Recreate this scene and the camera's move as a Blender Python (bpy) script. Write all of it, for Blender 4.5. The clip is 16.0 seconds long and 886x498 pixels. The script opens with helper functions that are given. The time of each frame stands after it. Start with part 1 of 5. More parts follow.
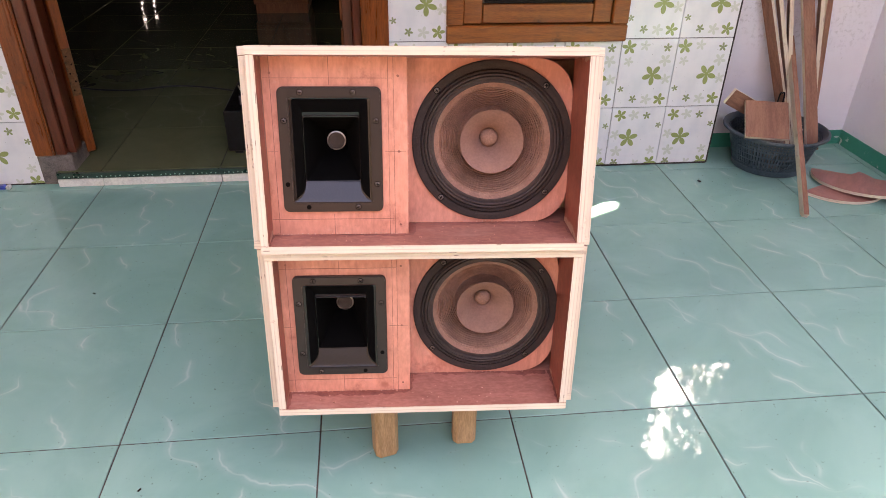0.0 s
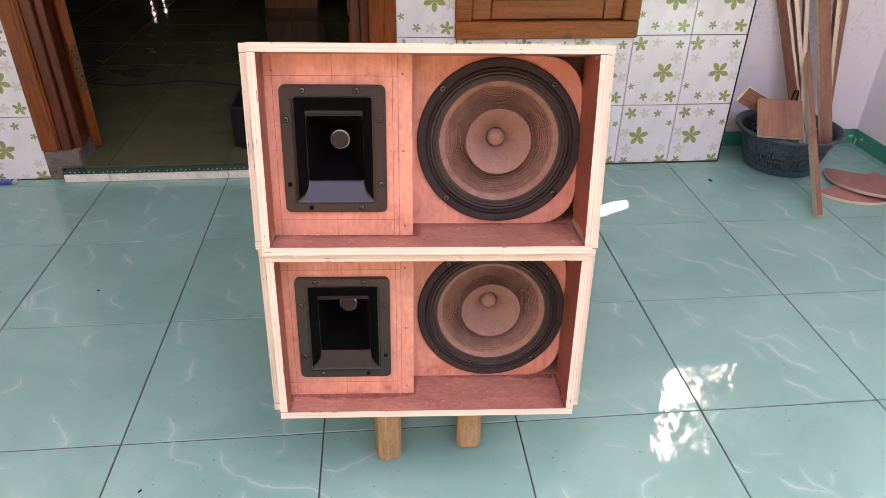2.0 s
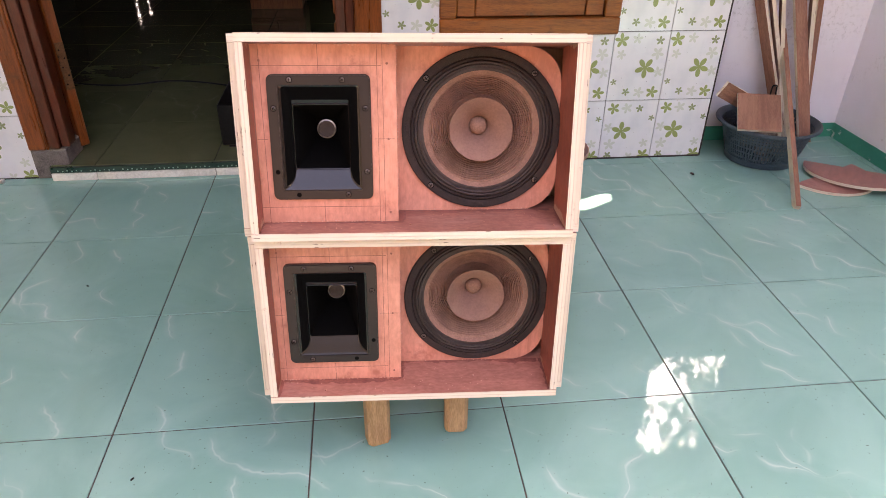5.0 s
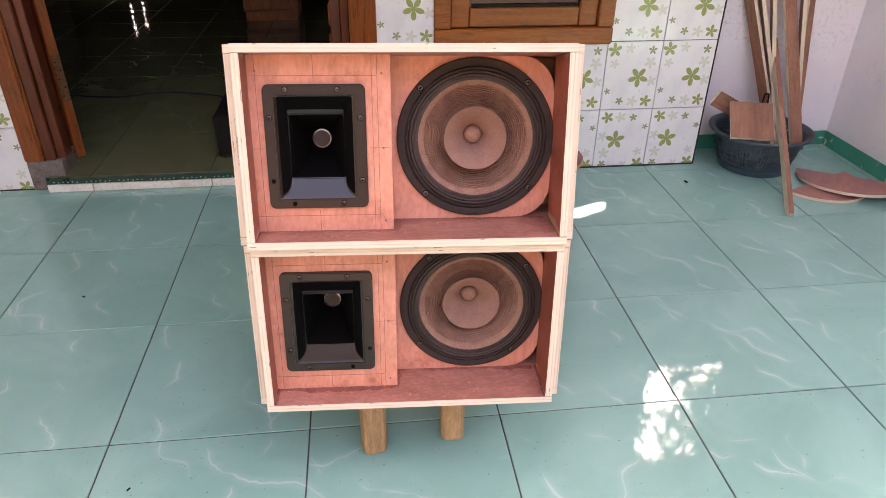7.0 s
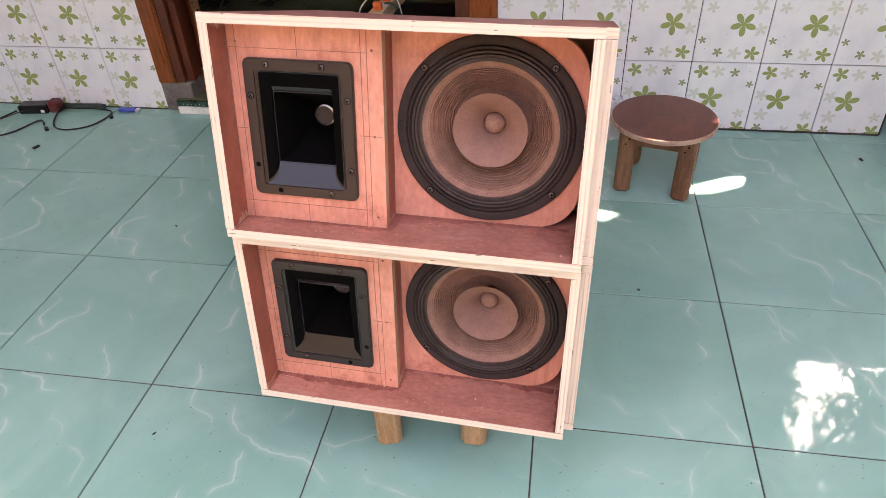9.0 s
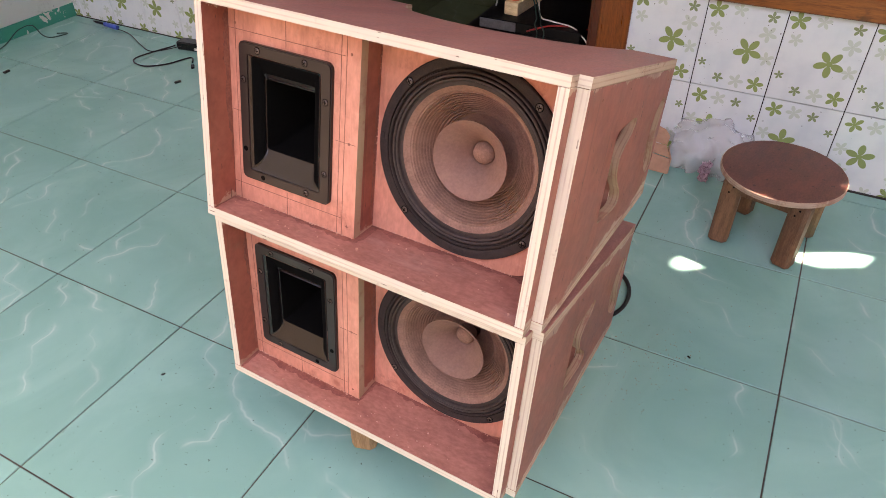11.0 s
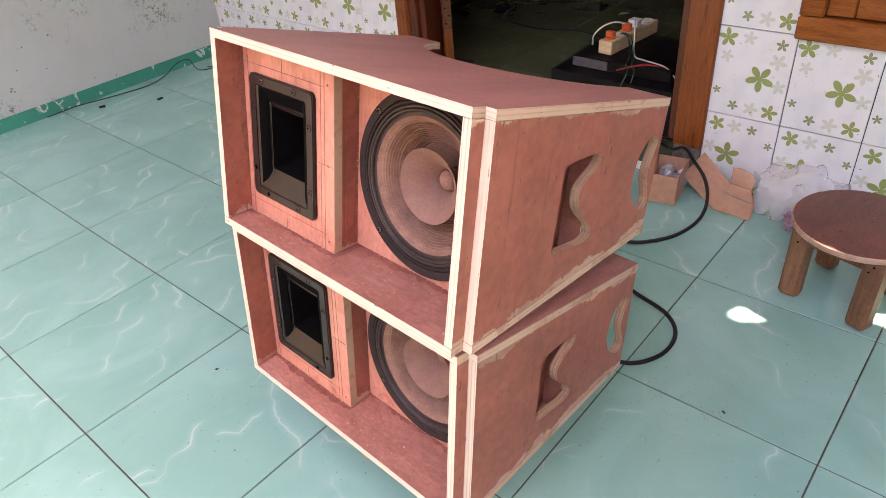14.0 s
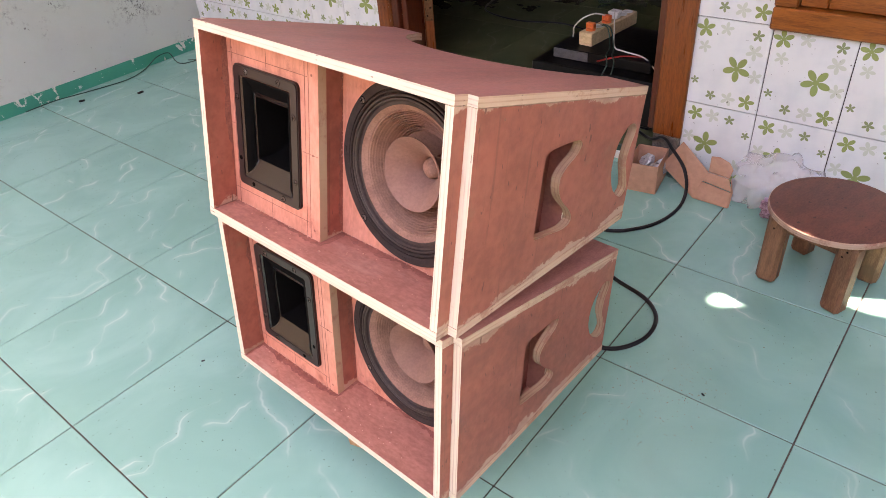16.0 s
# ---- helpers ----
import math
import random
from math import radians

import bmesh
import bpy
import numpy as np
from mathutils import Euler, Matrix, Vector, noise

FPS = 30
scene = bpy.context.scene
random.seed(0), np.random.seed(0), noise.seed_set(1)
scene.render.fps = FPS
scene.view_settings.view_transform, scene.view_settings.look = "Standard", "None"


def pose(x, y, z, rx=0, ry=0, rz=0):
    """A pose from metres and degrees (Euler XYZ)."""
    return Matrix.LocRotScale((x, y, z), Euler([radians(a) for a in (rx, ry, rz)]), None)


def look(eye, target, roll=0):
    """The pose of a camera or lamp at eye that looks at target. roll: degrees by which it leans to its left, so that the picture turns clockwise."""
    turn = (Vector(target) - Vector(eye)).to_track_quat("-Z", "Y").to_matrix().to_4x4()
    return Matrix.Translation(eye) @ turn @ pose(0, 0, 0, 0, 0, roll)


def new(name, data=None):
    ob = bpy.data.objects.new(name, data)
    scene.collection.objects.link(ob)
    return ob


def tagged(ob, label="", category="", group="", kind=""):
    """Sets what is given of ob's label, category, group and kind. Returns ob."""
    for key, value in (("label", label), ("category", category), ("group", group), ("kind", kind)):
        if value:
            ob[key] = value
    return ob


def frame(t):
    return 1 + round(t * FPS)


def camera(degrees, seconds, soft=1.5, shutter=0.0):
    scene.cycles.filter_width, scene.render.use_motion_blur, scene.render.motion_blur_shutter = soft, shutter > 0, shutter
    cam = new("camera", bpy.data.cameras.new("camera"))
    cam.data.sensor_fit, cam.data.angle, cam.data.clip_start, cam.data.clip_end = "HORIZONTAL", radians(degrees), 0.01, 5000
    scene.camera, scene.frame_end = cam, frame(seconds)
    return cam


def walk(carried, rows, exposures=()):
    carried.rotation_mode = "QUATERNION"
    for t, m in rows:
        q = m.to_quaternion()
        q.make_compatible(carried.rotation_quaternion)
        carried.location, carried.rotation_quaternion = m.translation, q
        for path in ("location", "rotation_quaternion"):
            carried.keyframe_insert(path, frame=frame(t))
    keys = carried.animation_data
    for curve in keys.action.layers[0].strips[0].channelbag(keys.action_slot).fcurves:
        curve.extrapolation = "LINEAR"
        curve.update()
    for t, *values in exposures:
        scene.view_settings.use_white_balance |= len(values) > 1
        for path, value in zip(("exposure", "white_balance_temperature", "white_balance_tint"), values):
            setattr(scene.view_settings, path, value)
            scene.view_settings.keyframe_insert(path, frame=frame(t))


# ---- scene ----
cam = camera(65.8, 16.0, soft=0.55)
PATH = [
    (0, (0.129, -1.037, 1.057), (0.325, 0.663, 0.023), 0.9),
    (0.5, (0.124, -1.037, 1.061), (0.332, 0.669, 0.04), 1.2),
    (1, (0.128, -1.026, 1.06), (0.316, 0.682, 0.036), 0.9),
    (1.5, (0.138, -1.015, 1.057), (0.315, 0.684, 0.017), 0.7),
    (2, (0.137, -1.013, 1.054), (0.308, 0.683, 0.008), 0.9),
    (2.5, (0.134, -1.019, 1.051), (0.317, 0.678, 0.009), 0.8),
    (3, (0.135, -1.029, 1.051), (0.327, 0.671, 0.014), 1.0),
    (3.5, (0.137, -1.033, 1.05), (0.332, 0.669, 0.018), 1.0),
    (4, (0.139, -1.039, 1.047), (0.333, 0.658, 0.006), 1.0),
    (6.5, (0.139, -1.061, 1.046), (0.362, 0.642, 0.021), 0.6),
    (7, (0.14, -1.06, 1.047), (0.356, 0.65, 0.032), 0.7),
    (7.5, (0.151, -1.051, 1.048), (0.356, 0.651, 0.018), 0.1),
    (8, (0.211, -0.982, 1.04), (0.282, 0.699, -0.042), -1.7),
    (8.5, (0.304, -0.905, 1.042), (0.129, 0.715, -0.117), -2.9),
    (8.7, (0.354, -0.883, 1.072), (0.112, 0.707, -0.117), -2.9),
    (10.8, (0.567, -0.705, 1.078), (-0.07, 0.722, -0.17), -1.6),
    (11, (0.625, -0.685, 1.078), (-0.108, 0.697, -0.169), -0.6),
    (11.5, (0.736, -0.641, 1.068), (-0.158, 0.674, -0.146), -0.6),
    (12, (0.78, -0.62, 1.061), (-0.221, 0.622, -0.146), -1.7),
    (12.5, (0.795, -0.606, 1.062), (-0.206, 0.674, -0.103), -2.1),
    (13, (0.799, -0.598, 1.053), (-0.219, 0.643, -0.14), -0.6),
    (13.5, (0.822, -0.594, 1.062), (-0.284, 0.57, -0.13), -4.1),
    (14, (0.855, -0.589, 1.081), (-0.27, 0.604, -0.064), -5.4),
    (14.5, (0.865, -0.591, 1.087), (-0.228, 0.634, -0.055), -5.5),
    (15, (0.866, -0.594, 1.089), (-0.233, 0.634, -0.044), -4.9),
    (15.5, (0.868, -0.598, 1.086), (-0.227, 0.621, -0.06), -5.6),
    (16, (0.867, -0.604, 1.083), (-0.216, 0.61, -0.08), -5.1),
]
walk(cam, [(t, look(eye, target, roll)) for t, eye, target, roll in PATH], [(0.0, 3.60, 8720.0, 34.5), (8.5, 3.61, 8750.0, 33.5), (11.0, 3.53, 8600.0, 29.5), (12.5, 3.70, 8650.0, 34.0), (16.0, 3.86, 8600.0, 33.0)])

# ---- world and light ----
world = bpy.data.worlds.new("sky")
scene.world = world
world.use_nodes = True
wn = world.node_tree.nodes
sky = wn.new("ShaderNodeTexSky")
sky.sky_type, sky.sun_disc = "NISHITA", False
SUN_FROM = Vector((0.404, 0.204, 0.891))
sky.sun_elevation = math.asin(SUN_FROM.z)
sky.sun_rotation = math.atan2(SUN_FROM.x, SUN_FROM.y)
sky.air_density, sky.dust_density = 1.0, 3.0
wn["Background"].inputs["Strength"].default_value = 0.13
world.node_tree.links.new(sky.outputs[0], wn["Background"].inputs["Color"])
sun = new("sun", bpy.data.lights.new("sun", "SUN"))
sun.data.energy, sun.data.angle, sun.data.color = 5.0, radians(0.5), (1.0, 0.95, 0.87)
sun.matrix_world = look(SUN_FROM * 10, (0, 0, 0))


# ---- mesh helpers ----
def part(name, bm, material, parent, label=""):
    me = bpy.data.meshes.new(name)
    bm.to_mesh(me)
    bm.free()
    for m in (material if isinstance(material, (list, tuple)) else [material]):
        me.materials.append(m)
    ob = new(name, me)
    ob.parent = parent
    return tagged(ob, label)


def smooth(ob, angle=40):
    me = ob.data
    me.polygons.foreach_set("use_smooth", [True] * len(me.polygons))
    me.set_sharp_from_angle(angle=radians(angle))
    return ob


def thing(name, m, label, category, group="", kind=""):
    ob = new(name)
    ob.empty_display_size = 0.05
    ob.matrix_world = m
    return tagged(ob, label, category, group, kind)


def bx(bm, x0, x1, y0, y1, z0, z1, bevel=0.0, m=None, mi=0):
    vs = [bm.verts.new((x, y, z)) for z in (z0, z1) for y in (y0, y1) for x in (x0, x1)]
    fs = [bm.faces.new([vs[i] for i in q]) for q in ((0, 2, 3, 1), (4, 5, 7, 6), (0, 1, 5, 4), (2, 6, 7, 3), (0, 4, 6, 2), (1, 3, 7, 5))]
    for f in fs:
        f.material_index = mi
    if m is not None:
        bmesh.ops.transform(bm, matrix=m, verts=vs)
    if bevel:
        es = list({e for f in fs for e in f.edges})
        bmesh.ops.bevel(bm, geom=es, offset=bevel, segments=1, affect="EDGES")
    return vs


def box(x0, x1, y0, y1, z0, z1, bevel=0.0, m=None):
    bm = bmesh.new()
    bx(bm, x0, x1, y0, y1, z0, z1, bevel, m)
    return bm


def spline(pts, per=8, closed=False):
    """A smooth line through the points."""
    out, n = [], len(pts)
    P = [Vector(p) for p in pts]
    for i in range(n if closed else n - 1):
        if closed:
            a, b, c, d = P[i - 1], P[i], P[(i + 1) % n], P[(i + 2) % n]
        else:
            a, b, c, d = P[max(i - 1, 0)], P[i], P[i + 1], P[min(i + 2, n - 1)]
        for k in range(per):
            t = k / per
            out.append(0.5 * (2 * b + (c - a) * t + (2 * a - 5 * b + 4 * c - d) * t * t + (3 * b - a - 3 * c + d) * t ** 3))
    if not closed:
        out.append(P[-1])
    return out


def tube(bm, pts, r, seg=8, per=8, taper=None):
    line = spline(pts, per) if per > 1 else [Vector(p) for p in pts]
    rings, side = [], Vector((0, 0, 1))
    for i, p in enumerate(line):
        d = (line[min(i + 1, len(line) - 1)] - line[max(i - 1, 0)]).normalized()
        s = (side - d * side.dot(d))
        s = s.normalized() if s.length > 1e-4 else d.orthogonal().normalized()
        side = s
        u = d.cross(s)
        rr = r if taper is None else r + (taper - r) * i / (len(line) - 1)
        rings.append([bm.verts.new(p + rr * (math.cos(a) * s + math.sin(a) * u)) for a in (2 * math.pi * k / seg for k in range(seg))])
    for a, b in zip(rings, rings[1:]):
        for k in range(seg):
            bm.faces.new((a[k], a[(k + 1) % seg], b[(k + 1) % seg], b[k]))
    bm.faces.new(rings[0][::-1])
    bm.faces.new(rings[-1])
    return bm


def lathe(bm, profile, seg=64, m=None, mi=0):
    """Turns (radius, height) pairs round z; open at both ends unless the radius is 0."""
    rings, made = [], []
    for r, z in profile:
        if r < 1e-6:
            ring = [bm.verts.new((0, 0, z))]
        else:
            ring = [bm.verts.new((r * math.cos(2 * math.pi * k / seg), r * math.sin(2 * math.pi * k / seg), z)) for k in range(seg)]
        rings.append(ring)
        made += ring
    for a, b in zip(rings, rings[1:]):
        for k in range(seg):
            j = (k + 1) % seg
            vs = [a[0]] if len(a) == 1 else [a[k], a[j]]
            vs += [b[0]] if len(b) == 1 else [b[j], b[k]]
            if len(vs) > 2:
                bm.faces.new(vs).material_index = mi
    if m is not None:
        bmesh.ops.transform(bm, matrix=m, verts=made)
    return bm


def prism(outer, holes, place, w0, w1, bm=None):
    """A sheet with holes: 2D loops, placed by place(u, v, w); faces get material 0, the cut edges material 1."""
    bm = bm or bmesh.new()
    sides = []
    for w in (w0, w1):
        loops, edges = [], []
        for loop in [outer] + list(holes):
            vs = [bm.verts.new(place(p[0], p[1], w)) for p in loop]
            edges += [bm.edges.new((a, b)) for a, b in zip(vs, vs[1:] + vs[:1])]
            loops.append(vs)
        bmesh.ops.triangle_fill(bm, edges=edges, use_beauty=True, use_dissolve=False)
        sides.append(loops)
    for la, lb in zip(*sides):
        for k in range(len(la)):
            j = (k + 1) % len(la)
            bm.faces.new((la[k], la[j], lb[j], lb[k])).material_index = 1
    bmesh.ops.recalc_face_normals(bm, faces=bm.faces[:])
    return bm


def rounded(x0, x1, y0, y1, r, n=5):
    pts = []
    for cx, cy, a0 in ((x1 - r, y1 - r, 0), (x0 + r, y1 - r, 90), (x0 + r, y0 + r, 180), (x1 - r, y0 + r, 270)):
        for k in range(n + 1):
            a = radians(a0 + 90 * k / n)
            pts.append((cx + r * math.cos(a), cy + r * math.sin(a)))
    return pts


def rect(x0, x1, y0, y1):
    return [(x0, y0), (x1, y0), (x1, y1), (x0, y1)]


# ---- materials ----
def mat(name, rough=0.6, metal=0.0):
    m = bpy.data.materials.new(name)
    m.use_nodes = True
    m.node_tree.nodes["Principled BSDF"].inputs["Roughness"].default_value = rough
    m.node_tree.nodes["Principled BSDF"].inputs["Metallic"].default_value = metal
    return m, m.node_tree, m.node_tree.nodes["Principled BSDF"]


def val(nt, op, a, b=None, c=None, clamp=False):
    n = nt.nodes.new("ShaderNodeMath")
    n.operation, n.use_clamp = op, clamp
    for i, v in enumerate((a, b, c)):
        if v is None:
            continue
        if isinstance(v, (int, float)):
            n.inputs[i].default_value = v
        else:
            nt.links.new(v, n.inputs[i])
    return n.outputs[0]


def mixc(nt, f, a, b):
    n = nt.nodes.new("ShaderNodeMix")
    n.data_type = "RGBA"
    for s, v in ((n.inputs[0], f), (n.inputs[6], a), (n.inputs[7], b)):
        if isinstance(v, (int, float)):
            s.default_value = v
        elif isinstance(v, tuple):
            s.default_value = (*v[:3], 1)
        else:
            nt.links.new(v, s)
    return n.outputs[2]


def ramp(nt, fac, lo, hi, a=0.0, b=1.0):
    n = nt.nodes.new("ShaderNodeMapRange")
    n.interpolation_type = "SMOOTHSTEP"
    nt.links.new(fac, n.inputs[0])
    n.inputs[1].default_value, n.inputs[2].default_value = lo, hi
    n.inputs[3].default_value, n.inputs[4].default_value = a, b
    return n.outputs[0]


def coords(nt, scale=(1, 1, 1), rnd=0.0, rot=(0, 0, 0), space="Object"):
    tc = nt.nodes.new("ShaderNodeTexCoord")
    mp = nt.nodes.new("ShaderNodeMapping")
    mp.inputs["Scale"].default_value = scale
    mp.inputs["Rotation"].default_value = [radians(a) for a in rot]
    nt.links.new(tc.outputs[space], mp.inputs[0])
    if not rnd:
        return mp.outputs[0]
    oi = nt.nodes.new("ShaderNodeObjectInfo")
    s = val(nt, "MULTIPLY", oi.outputs["Random"], rnd)
    ad = nt.nodes.new("ShaderNodeVectorMath")
    nt.links.new(mp.outputs[0], ad.inputs[0])
    nt.links.new(s, ad.inputs[1])
    return ad.outputs[0]


def noise_tex(nt, vec, scale, detail=4.0, rough=0.55, dist=0.0):
    n = nt.nodes.new("ShaderNodeTexNoise")
    nt.links.new(vec, n.inputs["Vector"])
    n.inputs["Scale"].default_value, n.inputs["Detail"].default_value = scale, detail
    n.inputs["Roughness"].default_value, n.inputs["Distortion"].default_value = rough, dist
    return n.outputs[0]


def bump(nt, bsdf, height, strength=0.2, distance=0.002):
    b = nt.nodes.new("ShaderNodeBump")
    b.inputs["Strength"].default_value, b.inputs["Distance"].default_value = strength, distance
    nt.links.new(height, b.inputs["Height"])
    nt.links.new(b.outputs[0], bsdf.inputs["Normal"])


def rough_mat(name, c1, c2, rough, scale=20, grain=(1, 1, 1), bumps=0.1, metal=0.0, rnd=7.0, spots=None, spot_amount=0.62, rot=(0, 0, 0), spot_scale=6.0):
    """A surface that wavers between two colours at two scales, with optional stains."""
    m, nt, b = mat(name, rough, metal)
    v = coords(nt, grain, rnd, rot)
    n1, n2 = noise_tex(nt, v, scale, 6), noise_tex(nt, v, scale * 0.17, 3)
    n3 = noise_tex(nt, v, scale * 6, 3, 0.6)
    f = val(nt, "ADD", val(nt, "ADD", val(nt, "MULTIPLY", n1, 0.38), val(nt, "MULTIPLY", n2, 0.26)), val(nt, "MULTIPLY", n3, 0.36))
    wide = [tuple(c * 0.88 for c in c1), tuple(min(1, c * 1.10) for c in c2)]
    col = mixc(nt, ramp(nt, f, 0.36, 0.64), wide[0], wide[1])
    if spots:
        s = noise_tex(nt, coords(nt, (1, 1, 1), rnd * 1.7), spot_scale, 5, 0.65)
        col = mixc(nt, ramp(nt, s, spot_amount, spot_amount + 0.1, 0, 0.8), col, spots)
    nt.links.new(col, b.inputs["Base Color"])
    nt.links.new(val(nt, "ADD", val(nt, "MULTIPLY", n1, 0.25), rough - 0.12, clamp=True), b.inputs["Roughness"])
    if bumps:
        bump(nt, b, n1, bumps)
    return m


def ply_edge(name, weights, pale=(0.70, 0.62, 0.49), dark=(0.56, 0.42, 0.33), stain_amount=0.6):
    """The cut edge of plywood: thin layers across the thickness, scuffed, stained and with a few dark voids."""
    m, nt, b = mat(name, 0.75)
    tc = nt.nodes.new("ShaderNodeTexCoord")
    sp = nt.nodes.new("ShaderNodeSeparateXYZ")
    nt.links.new(tc.outputs["Object"], sp.inputs[0])
    across = None
    for axis, w in enumerate(weights):
        if w:
            t = val(nt, "MULTIPLY", sp.outputs[axis], w)
            across = t if across is None else val(nt, "ADD", across, t)
    wob = noise_tex(nt, coords(nt, (1, 1, 1), 5.0), 9, 3)
    s_ = val(nt, "SINE", val(nt, "ADD", val(nt, "MULTIPLY", across, 1150.0), val(nt, "MULTIPLY", wob, 2.5)))
    fine = noise_tex(nt, coords(nt, (1, 1, 1), 3.0), 220, 5, 0.7)
    fade = ramp(nt, noise_tex(nt, coords(nt, (1, 1, 1), 4.0), 12, 3), 0.35, 0.65, 0.15, 0.9)
    col = mixc(nt, val(nt, "MULTIPLY", ramp(nt, s_, 0.2, 0.95), fade), pale, dark)
    stain = noise_tex(nt, coords(nt, (1, 1, 1), 9.0), 21, 6, 0.72)
    col = mixc(nt, ramp(nt, stain, stain_amount, stain_amount + 0.13, 0, 0.8), col, (0.33, 0.15, 0.105))
    void = val(nt, "MULTIPLY", ramp(nt, s_, 0.55, 0.95), ramp(nt, noise_tex(nt, coords(nt, (1, 1, 1), 2.0), 46, 2), 0.64, 0.70))
    col = mixc(nt, val(nt, "MULTIPLY", void, 0.8), col, (0.09, 0.04, 0.03))
    col = mixc(nt, ramp(nt, fine, 0.5, 0.8, 0, 0.4), col, tuple(min(1, c * 1.08) for c in pale))
    nt.links.new(col, b.inputs["Base Color"])
    bump(nt, b, fine, 0.4, 0.001)
    return m


PLY_FACE = rough_mat("plywood_face", (0.33, 0.134, 0.112), (0.41, 0.180, 0.152), 0.5, 22, (4, 1, 1), 0.1, spots=(0.42, 0.23, 0.18), spot_amount=0.66)
PLY_SIDE = rough_mat("plywood_side", (0.275, 0.072, 0.047), (0.335, 0.098, 0.067), 0.50, 11, (1, 1.2, 1), 0.1, rot=(90, 0, 0), spots=(0.26, 0.12, 0.08), spot_amount=0.64)
# the outer sides are sanded through to pale wood along their long edges and streaked along the grain
nt = PLY_SIDE.node_tree
b = nt.nodes["Principled BSDF"]
col = b.inputs["Base Color"].links[0].from_socket
tc, sp = nt.nodes.new("ShaderNodeTexCoord"), nt.nodes.new("ShaderNodeSeparateXYZ")
nt.links.new(tc.outputs["Object"], sp.inputs[0])
rub = val(nt, "SUBTRACT", val(nt, "MULTIPLY", noise_tex(nt, coords(nt, (1, 1, 1), 6.0), 11, 6, 0.72), 0.075), 0.031)
rise = val(nt, "MULTIPLY", sp.outputs[1], math.tan(radians(6.2)))
low = val(nt, "SUBTRACT", val(nt, "SUBTRACT", sp.outputs[2], rise), 0.015)
high = val(nt, "SUBTRACT", val(nt, "SUBTRACT", 0.287, sp.outputs[2]), rise)
near = val(nt, "MINIMUM", low, val(nt, "ADD", high, 0.006))
col = mixc(nt, ramp(nt, val(nt, "SUBTRACT", rub, near), 0.0, 0.004, 0, 0.75), col, (0.52, 0.36, 0.27))
streak = noise_tex(nt, coords(nt, (1, 70, 2.5), 8.0), 1.6, 4, 0.6)
col = mixc(nt, ramp(nt, streak, 0.60, 0.72, 0, 0.45), col, (0.15, 0.05, 0.034))
blot = noise_tex(nt, coords(nt, (1, 1, 1), 29.0), 5, 7, 0.66, 0.5)
col = mixc(nt, ramp(nt, blot, 0.50, 0.68, 0, 0.6), col, (0.185, 0.055, 0.037))
pale = noise_tex(nt, coords(nt, (1, 1, 1), 13.0), 3.2, 6, 0.65, 0.4)
col = mixc(nt, ramp(nt, pale, 0.56, 0.76, 0, 0.28), col, (0.37, 0.185, 0.140))
pit = noise_tex(nt, coords(nt, (1, 1, 0.35), 31.0), 130, 2, 0.5)
col = mixc(nt, ramp(nt, pit, 0.70, 0.74, 0, 0.7), col, (0.09, 0.028, 0.02))
nt.links.new(col, b.inputs["Base Color"])
PLY_STAIN = rough_mat("stained_plywood", (0.33, 0.125, 0.094), (0.43, 0.182, 0.138), 0.45, 16, (1, 2, 1), 0.12, spots=(0.20, 0.062, 0.05), spot_amount=0.62)
# wet-looking patches and rubbed places on the inner boards
nt = PLY_STAIN.node_tree
b = nt.nodes["Principled BSDF"]
col = b.inputs["Base Color"].links[0].from_socket
wet = noise_tex(nt, coords(nt, (1, 1, 1), 21.0), 8, 6, 0.68, 0.6)
col = mixc(nt, ramp(nt, wet, 0.50, 0.64, 0, 0.38), col, (0.22, 0.065, 0.05))
rubbed = noise_tex(nt, coords(nt, (1, 3, 1), 27.0), 6, 6, 0.7)
col = mixc(nt, ramp(nt, rubbed, 0.55, 0.72, 0, 0.5), col, (0.50, 0.27, 0.22))
nt.links.new(col, b.inputs["Base Color"])
PLY_BAFFLE = rough_mat("baffle_plywood", (0.605, 0.243, 0.167), (0.665, 0.29, 0.208), 0.6, 14, (2, 1, 0.8), 0.1, spots=(0.36, 0.105, 0.066), spot_amount=0.64)
# the boards' grain runs upright, with brown glue smears
nt = PLY_BAFFLE.node_tree
b = nt.nodes["Principled BSDF"]
col = b.inputs["Base Color"].links[0].from_socket
streak = noise_tex(nt, coords(nt, (55, 1, 2.2), 8.0), 1.6, 5, 0.65)
col = mixc(nt, ramp(nt, streak, 0.54, 0.72, 0, 0.38), col, (0.38, 0.125, 0.078))
smear = noise_tex(nt, coords(nt, (1, 1, 1), 19.0), 11, 7, 0.72)
col = mixc(nt, ramp(nt, smear, 0.57, 0.68, 0, 0.55), col, (0.34, 0.105, 0.07))
scuff = noise_tex(nt, coords(nt, (1, 1, 1), 23.0), 60, 5, 0.7)
col = mixc(nt, ramp(nt, scuff, 0.60, 0.70, 0, 0.4), col, (0.68, 0.36, 0.27))
nt.links.new(col, b.inputs["Base Color"])
SLOPE = math.tan(radians(6.2))
EDGE_X, EDGE_Z, EDGE_Y = ply_edge("plywood_edge_x", (1, 0, 0)), ply_edge("plywood_edge_z", (0, 0, 1)), ply_edge("plywood_edge_y", (0, 1, 0))
BROWNED = (0.50, 0.335, 0.25)
EDGE_TOP = ply_edge("plywood_edge_top", (0, SLOPE, 1), BROWNED, (0.38, 0.22, 0.16), 0.52)
